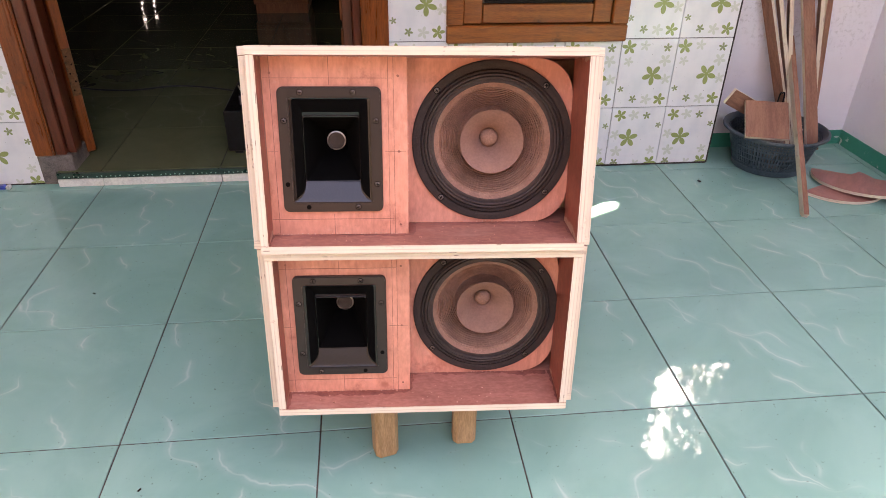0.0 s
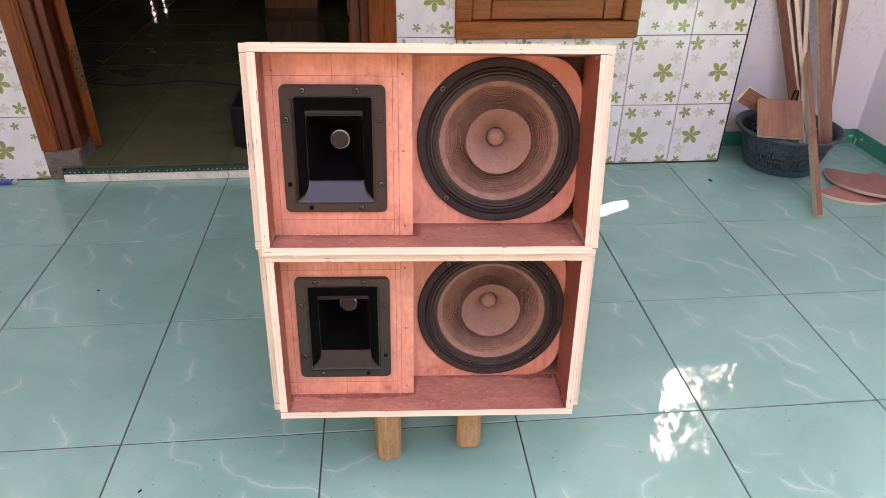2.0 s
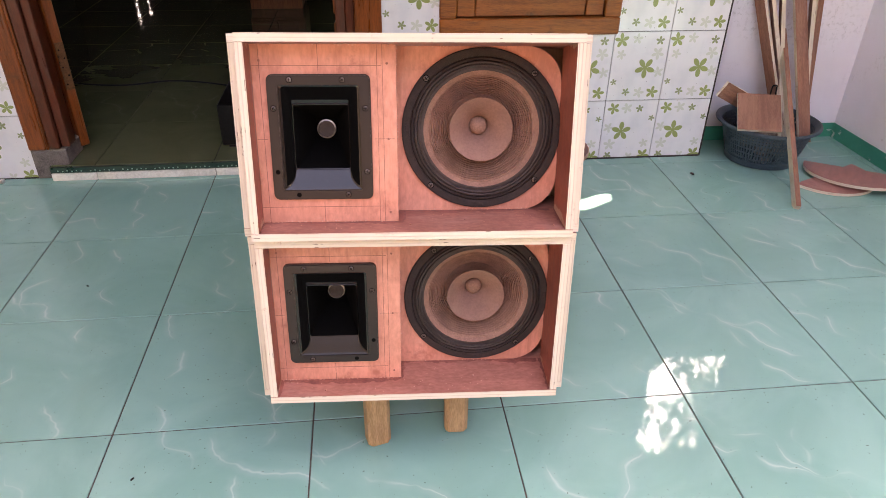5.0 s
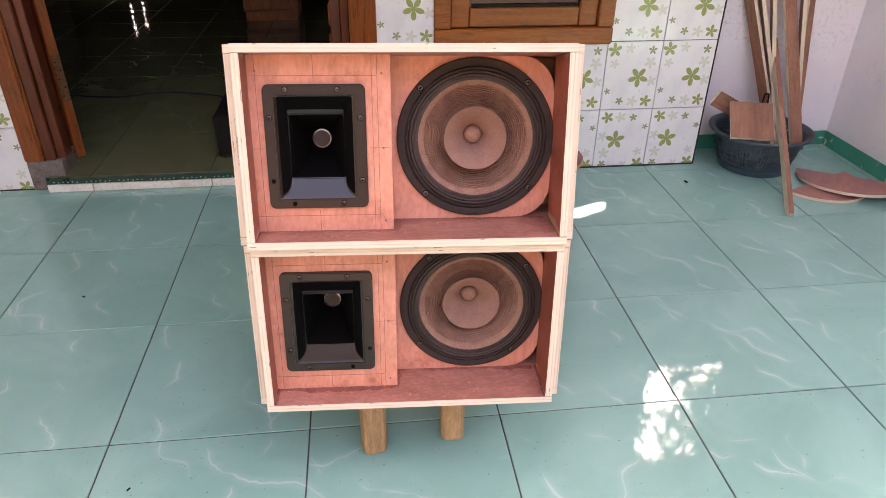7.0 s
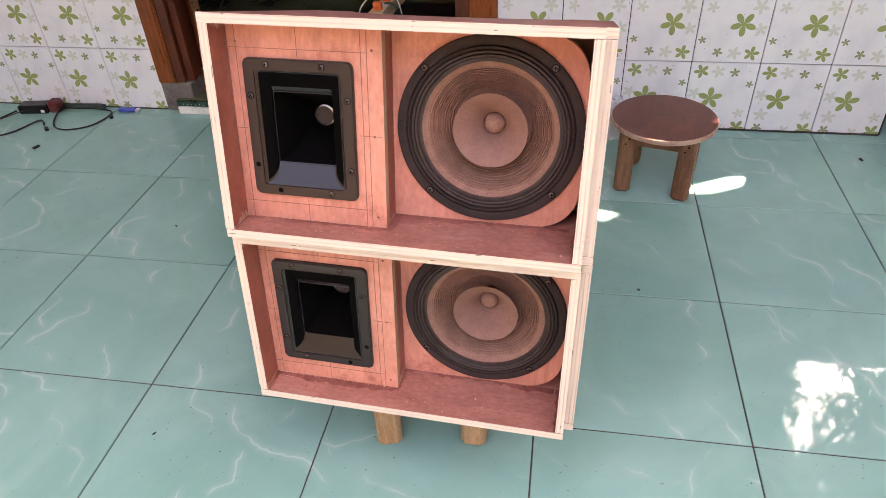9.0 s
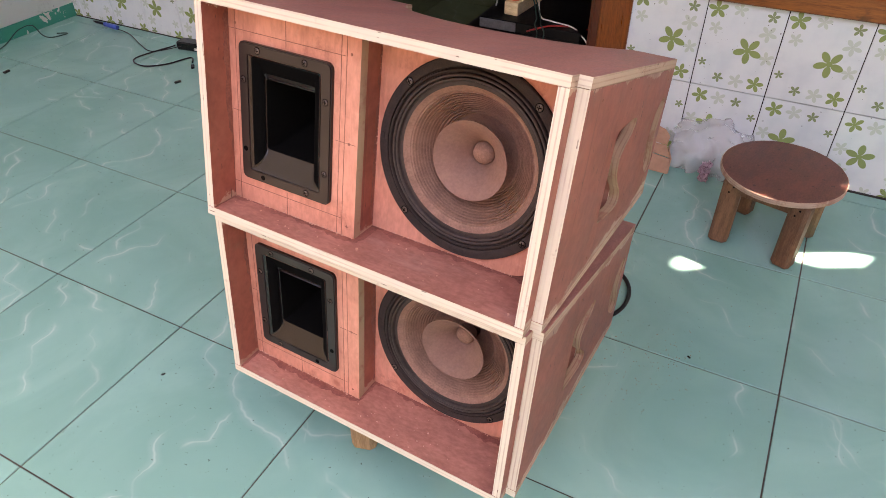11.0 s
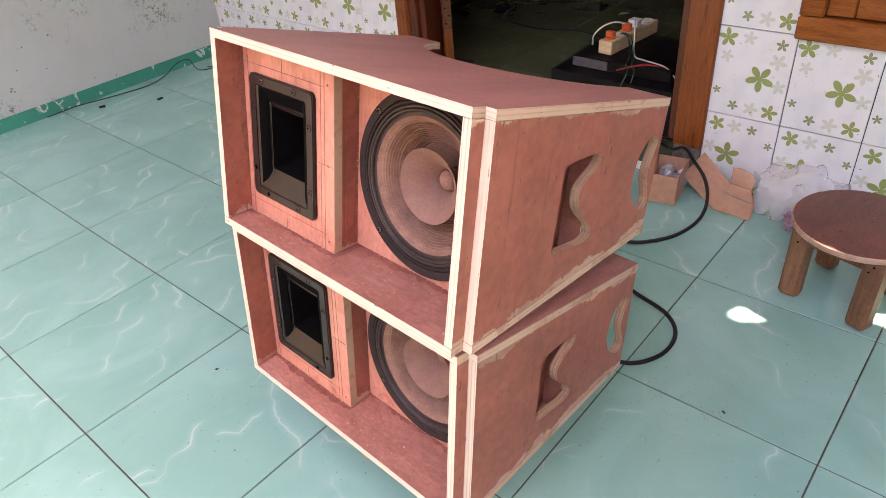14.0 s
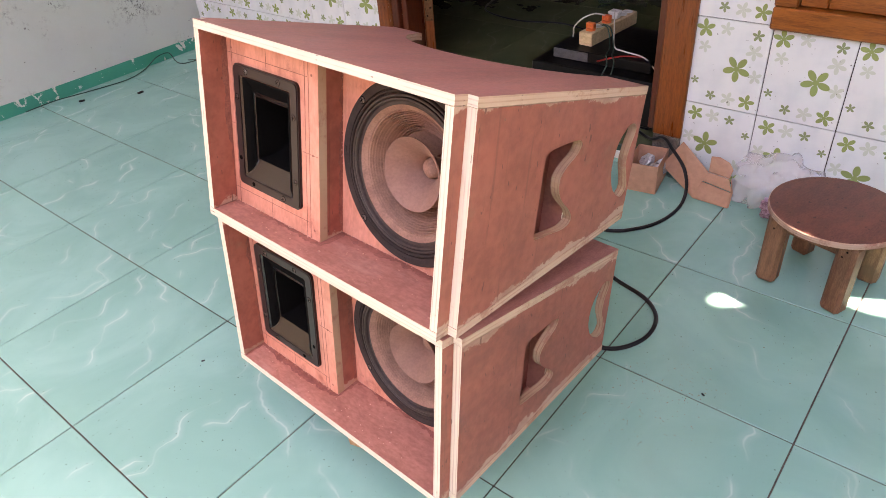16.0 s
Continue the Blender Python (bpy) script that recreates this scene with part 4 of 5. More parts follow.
    for x, z in ((-0.0375, 0.258), (-0.037, 0.147), (-0.036, 0.032), (-0.222, 0.262)):
        bm = lathe(bmesh.new(), [(0.0019, 0.0), (0.0015, 0.0005), (0.0, 0.0003)], 10, Matrix.Translation((x, 0.0435, z)) @ pose(0, 0, 0, 90))
        part("screw", bm, PENCIL, board)
    bm = bmesh.new()
    bead(bm, (-0.2325, 0.0425, zb(0.0425) + 0.001), (-0.026, 0.0425, zb(0.0425) + 0.001), 0.0012, rng)
    bead(bm, (-0.022, 0.0855, zb(0.0855) + 0.001), (0.19, 0.0855, zb(0.0855) + 0.001), 0.0011, rng)
    bead(bm, (-0.2320, 0.0425, h1), (-0.026, 0.0425, h1), 0.0011, rng)
    bead(bm, (-0.022, 0.0855, b1), (0.17, 0.0855, b1), 0.0010, rng)
    bead(bm, (-0.0233, 0.085, b0), (-0.0233, 0.085, b1), 0.0008, rng)
    tagged(part("glue_bead", bm, GLUE, c, "rough lines of dried glue"), kind="stuff")
    bm = bmesh.new()
    smear(bm, lambda u, w: (u, 0.0432 - w, zb(0.0432 - w) + 0.0003), -0.2325, -0.0240, 0.009, rng)
    smear(bm, lambda u, w: (-0.0236 + w, u, zb(u) + 0.0003), 0.036, 0.086, 0.008, rng)
    smear(bm, lambda u, w: (u, 0.0862 - w, zb(0.0862 - w) + 0.0003), -0.0236, 0.225, 0.010, rng)
    smear(bm, lambda u, w: (-0.2333 + w, u, zb(u) + 0.0003), 0.002, 0.043, 0.006, rng)
    smear(bm, lambda u, w: (0.2333 - w, u, zb(u) + 0.0003), 0.002, 0.086, 0.007, rng)
    smear(bm, lambda u, w: (-0.2333, 0.0432 - w, u), 0.022, 0.280, 0.007, rng)
    smear(bm, lambda u, w: (-0.0233, 0.0862 - w, u), 0.028, 0.276, 0.008, rng)
    tagged(part("glue_smear", bm, GLUE_DARK, c, "dark red brown glue along the joints"), kind="stuff")
    bm = bmesh.new()
    for _ in range(46):
        x, y = rng.uniform(-0.225, 0.225), rng.uniform(0.006, 0.036) if rng.random() < 0.4 else rng.uniform(0.006, 0.075)
        x = abs(x) if y > 0.036 else x
        q = rng.uniform(0.0004, 0.0013) * (2.2 if rng.random() < 0.06 else 1)
        bmesh.ops.create_icosphere(bm, subdivisions=1, radius=q, matrix=Matrix.Translation((x, y, zb(y) + q * 0.5)))
    tagged(part("wood_crumb", bm, GLUE, c, "pale wood crumbs inside the cabinet"), kind="stuff")
    horn(c, seed)
    woofer(c, 2.5 if seed == 1 else -6.0)
    return c


upper = cabinet(Matrix.Translation((0.2033, -0.1506, 0.5128)) @ pose(0, 0, 0, -11.79, 0.35, -2.82), "unpainted reddish plywood speaker cabinet tilted back on another one", 1)
lower = cabinet(Matrix.Translation((0.2003, -0.1776, 0.2083)) @ pose(0, 0, 0, -7.04, 0.5, -2.76), "unpainted reddish plywood speaker cabinet on a low wooden stool", 2)
tagged(part("wedge_block", box(-0.03, 0.03, -0.02, 0.02, 0.0, 0.030, 0.002, Matrix.Translation((0.02, 0.06, 0.4595)) @ pose(0, 0, 0, -11, 0, -3)), RAW_WOOD, None), "small wooden block propping the upper cabinet", "block")


# ---- stools ----
def stool(m, label, wood, leg_wood, height=0.2, splay=3.0):
    s = thing("stool", m, label, "stool", group="low round wooden stools")
    bm = bmesh.new()
    R = 0.142
    lathe(bm, [(0, height), (R - 0.002, height)], 56)
    lathe(bm, [(R - 0.002, height), (R, height - 0.002), (R, height - 0.013), (R - 0.002, height - 0.0145)], 56, mi=1)
    lathe(bm, [(R - 0.002, height - 0.0145), (0, height - 0.0145)], 56)
    bmesh.ops.remove_doubles(bm, verts=bm.verts[:], dist=1e-5)
    bmesh.ops.recalc_face_normals(bm, faces=bm.faces[:])
    smooth(part("seat", bm, [wood, EDGE_WORN], s, "round dark plywood seat with a pale cut edge"))
    for sx in (-1, 1):
        for sy in (-1, 1):
            part("leg", box(-0.023, 0.023, -0.021, 0.021, 0.0, height - 0.015, 0.0085, Matrix.Translation((sx * 0.08, sy * 0.08, 0)) @ pose(0, 0, 0, 0, 0, 8 * sx * sy)), leg_wood, s)
            for k, dz in ((0, 0.030), (1, 0.046)):
                m_ = Matrix.Translation((sx * 0.08, sy * 0.08, height - dz)) @ pose(0, 0, 0, 0, 0, 8 * sx * sy) @ pose(0.004 - 0.008 * k, sy * 0.0212, 0, -90 * sy)
                part("nail", lathe(bmesh.new(), [(0.0026, 0.0), (0.0020, 0.0006), (0.0, 0.0008)], 8, m_), SHADE_NAIL_BLACK, s)
    for sx in (-1, 1):
        part("brace", box(sx * 0.08 - 0.008, sx * 0.08 + 0.008, -0.0595, 0.0595, height - 0.055, height - 0.0147, 0.002), leg_wood, s)
        part("brace", box(-0.0575, 0.0575, sx * 0.08 - 0.008, sx * 0.08 + 0.008, height - 0.055, height - 0.0147, 0.002), leg_wood, s)
    return s


stool(pose(0.694, 0.926, 0, 0, 0, -13), "low round stool with dark plywood seat and thick square legs", STOOL_TOP, OLD_WOOD)
stool(pose(0.2015, 0.021, 0, 0, 0, 7), "low wooden stool with pale square legs under the speakers", STOOL_TOP, RAW_WOOD, 0.2065)


# ---- basket corner ----
bask = thing("basket", pose(1.618, 1.212, 0), "round blue grey plastic basket with slotted sides, filled with scrap wood", "basket")
bm = bmesh.new()
lathe(bm, [(0.0, 0.004), (0.125, 0.004), (0.127, 0.022), (0.130, 0.026), (0.127, 0.027), (0.122, 0.008), (0, 0.008)], 56)
smooth(part("base", bm, BASKET, bask))
bm = bmesh.new()
lathe(bm, [(0.160, 0.140), (0.163, 0.148), (0.176, 0.156), (0.184, 0.154), (0.185, 0.148), (0.178, 0.149), (0.166, 0.143), (0.163, 0.134), (0.159, 0.135)], 64)
smooth(part("rim", bm, BASKET, bask, "rolled plastic rim"))
bm = bmesh.new()
for k in range(84):
    a = 2 * math.pi * k / 84
    u = Vector((math.cos(a), math.sin(a), 0))
    t = Vector((-math.sin(a), math.cos(a), 0))
    for (r0, z0, r1, z1) in ((0.1275, 0.024, 0.161, 0.141),):
        q = [u * r0 - t * 0.0024, u * r0 + t * 0.0024, u * r1 + t * 0.0034, u * r1 - t * 0.0034]
        vs = [bm.verts.new(p + Vector((0, 0, z))) for p, z in zip(q, (z0, z0, z1, z1))] + [bm.verts.new(p - u * 0.003 + Vector((0, 0, z))) for p, z in zip(q, (z0, z0, z1, z1))]
        for f in ((0, 1, 2, 3), (7, 6, 5, 4), (0, 4, 5, 1), (1, 5, 6, 2), (2, 6, 7, 3), (3, 7, 4, 0)):
            bm.faces.new([vs[i] for i in f])
for f in (0.12, 0.30, 0.48, 0.66, 0.76, 0.86, 0.95):
    r, z = 0.1275 + 0.0335 * f, 0.024 + 0.117 * f
    lathe(bm, [(r + 0.0004, z - 0.0028), (r + 0.001, z + 0.0028), (r - 0.0028, z + 0.0028), (r - 0.0034, z - 0.0028), (r + 0.0004, z - 0.0028)], 64)
tagged(part("slotted_side", bm, BASKET, bask, "slotted plastic side"), kind="stuff")


def board(name, foot, head, width, thick, turn, label, category="plank"):
    """A plank from foot to head, turned about its length."""
    a, b_ = Vector(foot), Vector(head)
    d = b_ - a
    m = Matrix.Translation(a) @ d.to_track_quat("Z", "Y").to_matrix().to_4x4() @ pose(0, 0, 0, 0, 0, turn)
    bm = prism(rect(-width / 2, width / 2, 0, d.length), [], lambda u, v, w: (u, w, v), -thick / 2, thick / 2)
    ob = part(name, bm, [PLANK_WOOD, EDGE_Y], None)
    ob.matrix_world = m
    return tagged(ob, label, category, group="scrap wood in the corner")


def upright(foot, head, width, thick, turn, label):
    return board("plank", foot, head, width, thick, turn, label)


upright((1.533, 0.80, 0.002), (1.69, 1.385, 0.43), 0.016, 0.034, 0, "long plywood strip standing on the floor and leaning on the wall")
upright((1.720, 1.25, 0.03), (1.535, 1.378, 0.63), 0.040, 0.014, 60, "plywood strip standing in the basket")
upright((1.745, 1.25, 0.03), (1.587, 1.380, 0.62), 0.042, 0.014, 25, "wide plywood offcut standing in the basket")
upright((1.737, 1.145, 0.085), (1.690, 1.380, 0.64), 0.046, 0.014, -8, "wide plywood offcut resting on the basket rim")
upright((1.790, 1.24, 0.06), (1.752, 1.378, 0.64), 0.030, 0.014, 62, "pale plywood strip standing in the basket")
upright((1.700, 1.24, 0.05), (1.640, 1.376, 0.60), 0.036, 0.014, 50, "plywood strip standing in the basket")
upright((1.805, 1.27, 0.06), (1.787, 1.382, 0.63), 0.030, 0.014, 10, "plywood strip standing in the basket")
upright((1.512, 1.085, 0.160), (1.543, 1.195, 0.255), 0.146, 0.012, 0, "square plywood offcut leaning on the basket rim")
upright((1.580, 1.25, 0.185), (1.415, 1.222, 0.272), 0.060, 0.012, 78, "plywood offcut lying across the basket")
bm = tube(bmesh.new(), [(1.625, 1.25, 0.10), (1.622, 1.25, 0.25), (1.632, 1.25, 0.268), (1.642, 1.25, 0.25), (1.640, 1.25, 0.10)], 0.003, 6)
tagged(smooth(part("wire_hook", bm, BLACK_METAL, None)), "black bent wire hook standing in the basket", "wire")
rng = random.Random(5)
bm = bmesh.new()
for k in range(26):
    a, r = rng.uniform(0, 6.28), rng.uniform(0, 0.11)
    bmesh.ops.create_icosphere(bm, subdivisions=1, radius=rng.uniform(0.018, 0.034), matrix=Matrix.Translation((1.618 + r * math.cos(a), 1.212 + r * math.sin(a), rng.uniform(0.04, 0.105))))
tagged(part("scrap_heap", bm, rough_mat("mixed_scrap", (0.06, 0.05, 0.045), (0.32, 0.24, 0.20), 0.6, 60, bumps=0.4), None), "crumpled dark scraps inside the basket", "scrap", kind="stuff")


def half_disc(m, r, label):
    pts = [(r * math.cos(a), r * math.sin(a)) for a in (math.pi * k / 24 for k in range(25))]
    ob = part("half_disc", prism(pts, [], lambda u, v, w: (u, v, w), 0.0, 0.010), [PLY_FACE, EDGE_Z], None)
    ob.matrix_world = m
    return tagged(ob, label, "offcut", group="half round offcuts")


half_disc(pose(1.775, 1.035, 0.001, 0, 0, 205), 0.165, "half round plywood offcut lying flat on the tiles")
half_disc(pose(1.905, 1.030, 0.012, 3, 4, 138), 0.185, "half round plywood offcut lying on another one")

# ---- cartons, bag and stool corner ----
ct = thing("carton", pose(0.168, 1.072, 0, 0, 0, 10), "open brown cardboard box with crumpled foil inside", "box")
part("base", box(-0.045, 0.045, 0, 0.125, 0.0005, 0.003), CARD, ct)
for x in (-0.045, 0.0425):
    part("side", box(x, x + 0.0025, 0, 0.125, 0.003, 0.090, 0.0005), CARD, ct)
for y in (0.0, 0.1225):
    part("side", box(-0.0424, 0.0424, y, y + 0.0025, 0.003, 0.090, 0.0005), CARD, ct)
bm = bmesh.new()
for k in range(9):
    bmesh.ops.create_icosphere(bm, subdivisions=2, radius=rng.uniform(0.012, 0.022), matrix=Matrix.Translation((0.168 + rng.uniform(-0.025, 0.025), 1.14 + rng.uniform(-0.03, 0.03), 0.03 + rng.uniform(0, 0.035))))
for v_ in bm.verts:
    v_.co += Vector([rng.uniform(-0.004, 0.004) for _ in range(3)])
tagged(part("foil", bm, rough_mat("silver_film", (0.35, 0.34, 0.36), (0.6, 0.58, 0.6), 0.3, 80, metal=0.5, bumps=0.4), None), "crumpled silver grey film in the carton", "foil")
fc = thing("folded_carton", pose(0, 0, 0), "collapsed brown cardboard box with open flaps on the tiles", "box")


def flap(pts, name="flap"):
    P = [Vector(p) for p in pts]
    n = (P[1] - P[0]).cross(P[2] - P[0]).normalized() * 0.0025
    bm = bmesh.new()
    a, b_ = [bm.verts.new(p) for p in P], [bm.verts.new(p + n) for p in P]
    bm.faces.new(a[::-1])
    bm.faces.new(b_)
    for k in range(len(P)):
        j = (k + 1) % len(P)
        bm.faces.new((a[k], a[j], b_[j], b_[k]))
    return part(name, bm, CARD, fc)


flap([(0.309, 1.118, 0.001), (0.325, 1.172, 0.065), (0.234, 1.194, 0.128), (0.189, 1.166, 0.052)], "side")
flap([(0.309, 1.118, 0.001), (0.410, 1.114, 0.001), (0.408, 1.134, 0.040), (0.318, 1.150, 0.043)], "side")
flap([(0.318, 1.152, 0.044), (0.408, 1.136, 0.041), (0.387, 1.166, 0.062), (0.326, 1.170, 0.064)])
flap([(0.326, 1.173, 0.065), (0.387, 1.168, 0.063), (0.388, 1.188, 0.082), (0.372, 1.196, 0.096), (0.345, 1.195, 0.106), (0.322, 1.189, 0.106)])
flap([(0.310, 1.120, 0.0005), (0.410, 1.116, 0.0005), (0.395, 1.195, 0.0005), (0.300, 1.200, 0.0005)], "base")
flap([(0.410, 1.116, 0.002), (0.395, 1.195, 0.002), (0.390, 1.170, 0.060), (0.409, 1.136, 0.040)], "side")

bm = bmesh.new()
N, M_ = 34, 16
grid = []
for i in range(N):
    row = []
    for j in range(M_):
        u, w = i / (N - 1), j / (M_ - 1)
        x = 0.39 + 0.27 * u
        hgt = (0.05 + 0.095 * math.sin(math.pi * min(1, 0.25 + 0.75 * u)) ** 0.6) * (1 - 0.25 * abs(2 * u - 1))
        z = 0.003 + hgt * math.sin(math.pi * w * 0.5) ** 0.8
        y = 1.15 + 0.098 * w ** 1.4
        nz = noise.noise_vector(Vector((x * 34, w * 7, 1.3))) * 0.021
        row.append(bm.verts.new((x + nz.x, min(1.249, y + nz.y * (1 - w)), max(0.003, z + nz.z))))
    grid.append(row)
for i in range(N - 1):
    for j in range(M_ - 1):
        bm.faces.new((grid[i][j], grid[i + 1][j], grid[i + 1][j + 1], grid[i][j + 1]))
bag = tagged(smooth(part("plastic_bag", bm, FILM, None), 60), "crumpled clear plastic bag slumped against the tiled wall", "bag")
so = bag.modifiers.new("thickness", "SOLIDIFY")
so.thickness = 0.0006
bm = bmesh.new()
sheet = []
for i in range(26):
    row = []
    for j in range(9):
        nz = noise.noise_vector(Vector((i * 0.9, j * 0.9, 4.7))) * 0.013
        a = 0.55 * i
        row.append(bm.verts.new((0.506 + (0.004 + 0.0005 * i) * math.cos(a) + nz.x, 1.130 + (0.004 + 0.0005 * i) * math.sin(a) + nz.y, max(0.0006, 0.0065 * j + nz.z))))
    sheet.append(row)
for i in range(25):
    for j in range(8):
        bm.faces.new((sheet[i][j], sheet[i + 1][j], sheet[i + 1][j + 1], sheet[i][j + 1]))
tagged(part("foil_wrapper", bm, PURPLE, None), "crumpled purple and silver foil wrapper", "wrapper")

# ---- amplifier and power strip behind the door ----
amp = thing("amplifier", pose(0, 0, 0), "black steel amplifier on the room floor", "amplifier")
part("case", box(-0.385, 0.080, 1.345, 1.72, 0.062, 0.214, 0.004), BLACK_METAL, amp)
for x in (-0.35, 0.04):
    for y in (1.37, 1.69):
        part("foot", box(x - 0.015, x + 0.015, y - 0.015, y + 0.015, 0.0505, 0.0618, 0.002), RUBBER, amp)
mx = thing("mixer", pose(0, 0, 0), "flat black mixer with a grey front, on the amplifier", "mixer")
part("case", box(-0.338, 0.02, 1.408, 1.71, 0.2145, 0.250, 0.003), BLACK_METAL, mx)
part("front_panel", box(-0.333, -0.203, 1.404, 1.4078, 0.217, 0.248, 0.001), GREY_METAL, mx, "grey metal front panel")
ps = thing("power_strip", pose(-0.244, 1.458, 0.2505, 0, 0, -5), "cream wooden power strip with orange and white plugs", "power strip")
part("body", box(-0.026, 0.026, 0.0, 0.29, 0.0, 0.045, 0.003), CREAM_PLASTIC, ps)
for k, y in enumerate((0.032, 0.128)):
    bm = lathe(bmesh.new(), [(0.0, 0.0), (0.017, 0.0), (0.0165, 0.006), (0.012, 0.008), (0.0, 0.008)], 20, Matrix.Translation((0.0, y, 0.0455)))
    bx(bm, -0.016, 0.016, y - 0.009, y + 0.009, 0.0525, 0.071, 0.003, None)
    for g in (-0.011, 0.0, 0.011):
        bx(bm, g - 0.003, g + 0.003, y - 0.0105, y + 0.0105, 0.054, 0.068, 0.001)
    smooth(part("plug", bm, ORANGE, ps, "ribbed orange plug"))
bm = box(-0.016, 0.016, 0.166, 0.194, 0.0455, 0.062, 0.003)
bx(bm, -0.019, 0.019, 0.163, 0.197, 0.0622, 0.072, 0.002)
smooth(part("plug", bm, WHITE_PLASTIC, ps, "square white plug"))
for y in (0.079, 0.228, 0.264):
    part("socket", lathe(bmesh.new(), [(0.018, 0.0), (0.018, 0.002), (0.015, 0.002), (0.015, 0.0005), (0.0, 0.0005)], 20, Matrix.Translation((0.0, y, 0.0452))), WHITE_PLASTIC, ps)


def cable(pts, r, material, label, name="cable"):
    return tagged(smooth(part(name, tube(bmesh.new(), pts, r, 8, 8), material, None), 60), label, "cable")


cable([(-0.233, 1.586, 0.318), (-0.262, 1.555, 0.330), (-0.278, 1.50, 0.328), (-0.303, 1.488, 0.300), (-0.321, 1.515, 0.262), (-0.35, 1.56, 0.2185), (-0.37, 1.62, 0.2175)], 0.0026, WHITE_WIRE, "white mains cable from the power strip")
cable([(-0.229, 1.637, 0.322), (-0.205, 1.585, 0.336), (-0.173, 1.527, 0.302), (-0.144, 1.478, 0.258), (-0.10, 1.462, 0.2535), (-0.02, 1.440, 0.2535), (0.028, 1.415, 0.235), (0.055, 1.395, 0.2175), (0.086, 1.40, 0.18), (0.092, 1.405, 0.10), (0.100, 1.41, 0.0535), (0.135, 1.43, 0.0535)], 0.0024, WHITE_WIRE, "white mains cable lying over the amplifier")
cable([(-0.228, 1.535, 0.302), (-0.190, 1.515, 0.300), (-0.150, 1.455, 0.262), (-0.135, 1.405, 0.255), (-0.11, 1.36, 0.24), (-0.12, 1.335, 0.18), (-0.12, 1.33, 0.055)], 0.0022, GREEN_WIRE, "thin green cable hanging over the amplifier")
cable([(-0.226, 1.545, 0.302), (-0.185, 1.525, 0.298), (-0.140, 1.465, 0.258), (-0.118, 1.412, 0.255), (-0.09, 1.37, 0.24), (-0.095, 1.335, 0.16), (-0.10, 1.33, 0.055)], 0.0022, GREEN_WIRE, "thin green cable hanging over the amplifier")
cable([(-0.15, 1.37, 0.242), (-0.08, 1.42, 0.255), (0.0, 1.46, 0.245), (0.05, 1.48, 0.24)], 0.003, RED_WIRE, "thin red cable on the amplifier")
cable([(-1.25, 2.35, 0.056), (-1.18, 2.165, 0.056), (-0.95, 2.10, 0.056), (-0.722, 2.15, 0.056), (-0.45, 2.05, 0.056), (-0.20, 1.85, 0.056), (-0.1, 1.735, 0.056)], 0.004, RUBBER, "black mains cable across the room floor")
cable([(-0.02, 1.36, 0.058), (0.07, 1.30, 0.060), (0.125, 1.236, 0.090), (0.164, 1.20, 0.122), (0.193, 1.17, 0.132), (0.222, 1.14, 0.127), (0.274, 1.105, 0.100), (0.298, 1.085, 0.058), (0.303, 1.06, 0.018), (0.299, 1.004, 0.006), (0.281, 0.933, 0.006), (0.243, 0.876, 0.006), (0.195, 0.838, 0.006), (0.08, 0.80, 0.006), (0.03, 0.70, 0.006), (0.08, 0.50, 0.2), (0.12, 0.33, 0.55), (0.13, 0.115, 0.58)], 0.005, RUBBER, "black speaker cable from the room to the upper cabinet")
cable([(0.20, 0.70, 0.006), (0.305, 0.655, 0.006), (0.40, 0.625, 0.006), (0.45, 0.570, 0.006), (0.452, 0.49, 0.006), (0.40, 0.425, 0.006), (0.30, 0.40, 0.03), (0.25, 0.30, 0.15), (0.22, 0.085, 0.30)], 0.005, RUBBER, "black speaker cable looped on the tiles behind the lower cabinet")

# ---- left side clutter ----
cable([(-2.235, 0.33, 0.004), (-2.238, 0.46, 0.004), (-2.20, 0.60, 0.004), (-2.17, 0.76, 0.004), (-2.20, 0.87, 0.008), (-2.244, 0.97, 0.028), (-2.236, 1.03, 0.03), (-2.17, 1.02, 0.004), (-2.11, 1.02, 0.004), (-2.09, 1.08, 0.004), (-2.13, 1.06, 0.004)], 0.0025, GREEN_WIRE, "thin dark green cable along the skirting")
ch = thing("charger", pose(-1.50, 1.195, 0, 0, 0, 8), "black and red battery charger lying by the wall", "charger")
part("body", box(-0.055, 0.055, -0.026, 0.026, 0.0005, 0.034, 0.005), BLACK_PLASTIC, ch)
part("end_cap", box(0.0555, 0.10, -0.022, 0.024, 0.0005, 0.045, 0.008), rough_mat("dark_red_plastic", (0.10, 0.012, 0.014), (0.16, 0.02, 0.02), 0.4, 40), ch, "dark red end cap")
part("label_bar", box(0.030, 0.043, -0.027, -0.0262, 0.008, 0.018), WHITE_PLASTIC, ch)
cable([(-1.40, 1.20, 0.02), (-1.37, 1.10, 0.004), (-1.30, 1.06, 0.004), (-1.22, 1.10, 0.004), (-1.20, 1.20, 0.004), (-1.27, 1.225, 0.006), (-1.33, 1.225, 0.01)], 0.003, RUBBER, "thin black lead looped by the charger")
cable([(-1.52, 1.17, 0.02), (-1.62, 1.10, 0.004), (-1.72, 1.13, 0.004), (-1.80, 1.17, 0.004), (-1.88, 1.20, 0.004), (-2.02, 1.215, 0.006)], 0.0019, RUBBER, "thin black lead from the charger along the wall")
cable([(-1.56, 1.165, 0.015), (-1.63, 1.02, 0.004), (-1.55, 0.98, 0.004), (-1.48, 1.03, 0.004), (-1.44, 1.12, 0.004), (-1.40, 1.09, 0.004)], 0.003, RUBBER, "thin black lead looped in front of the charger")
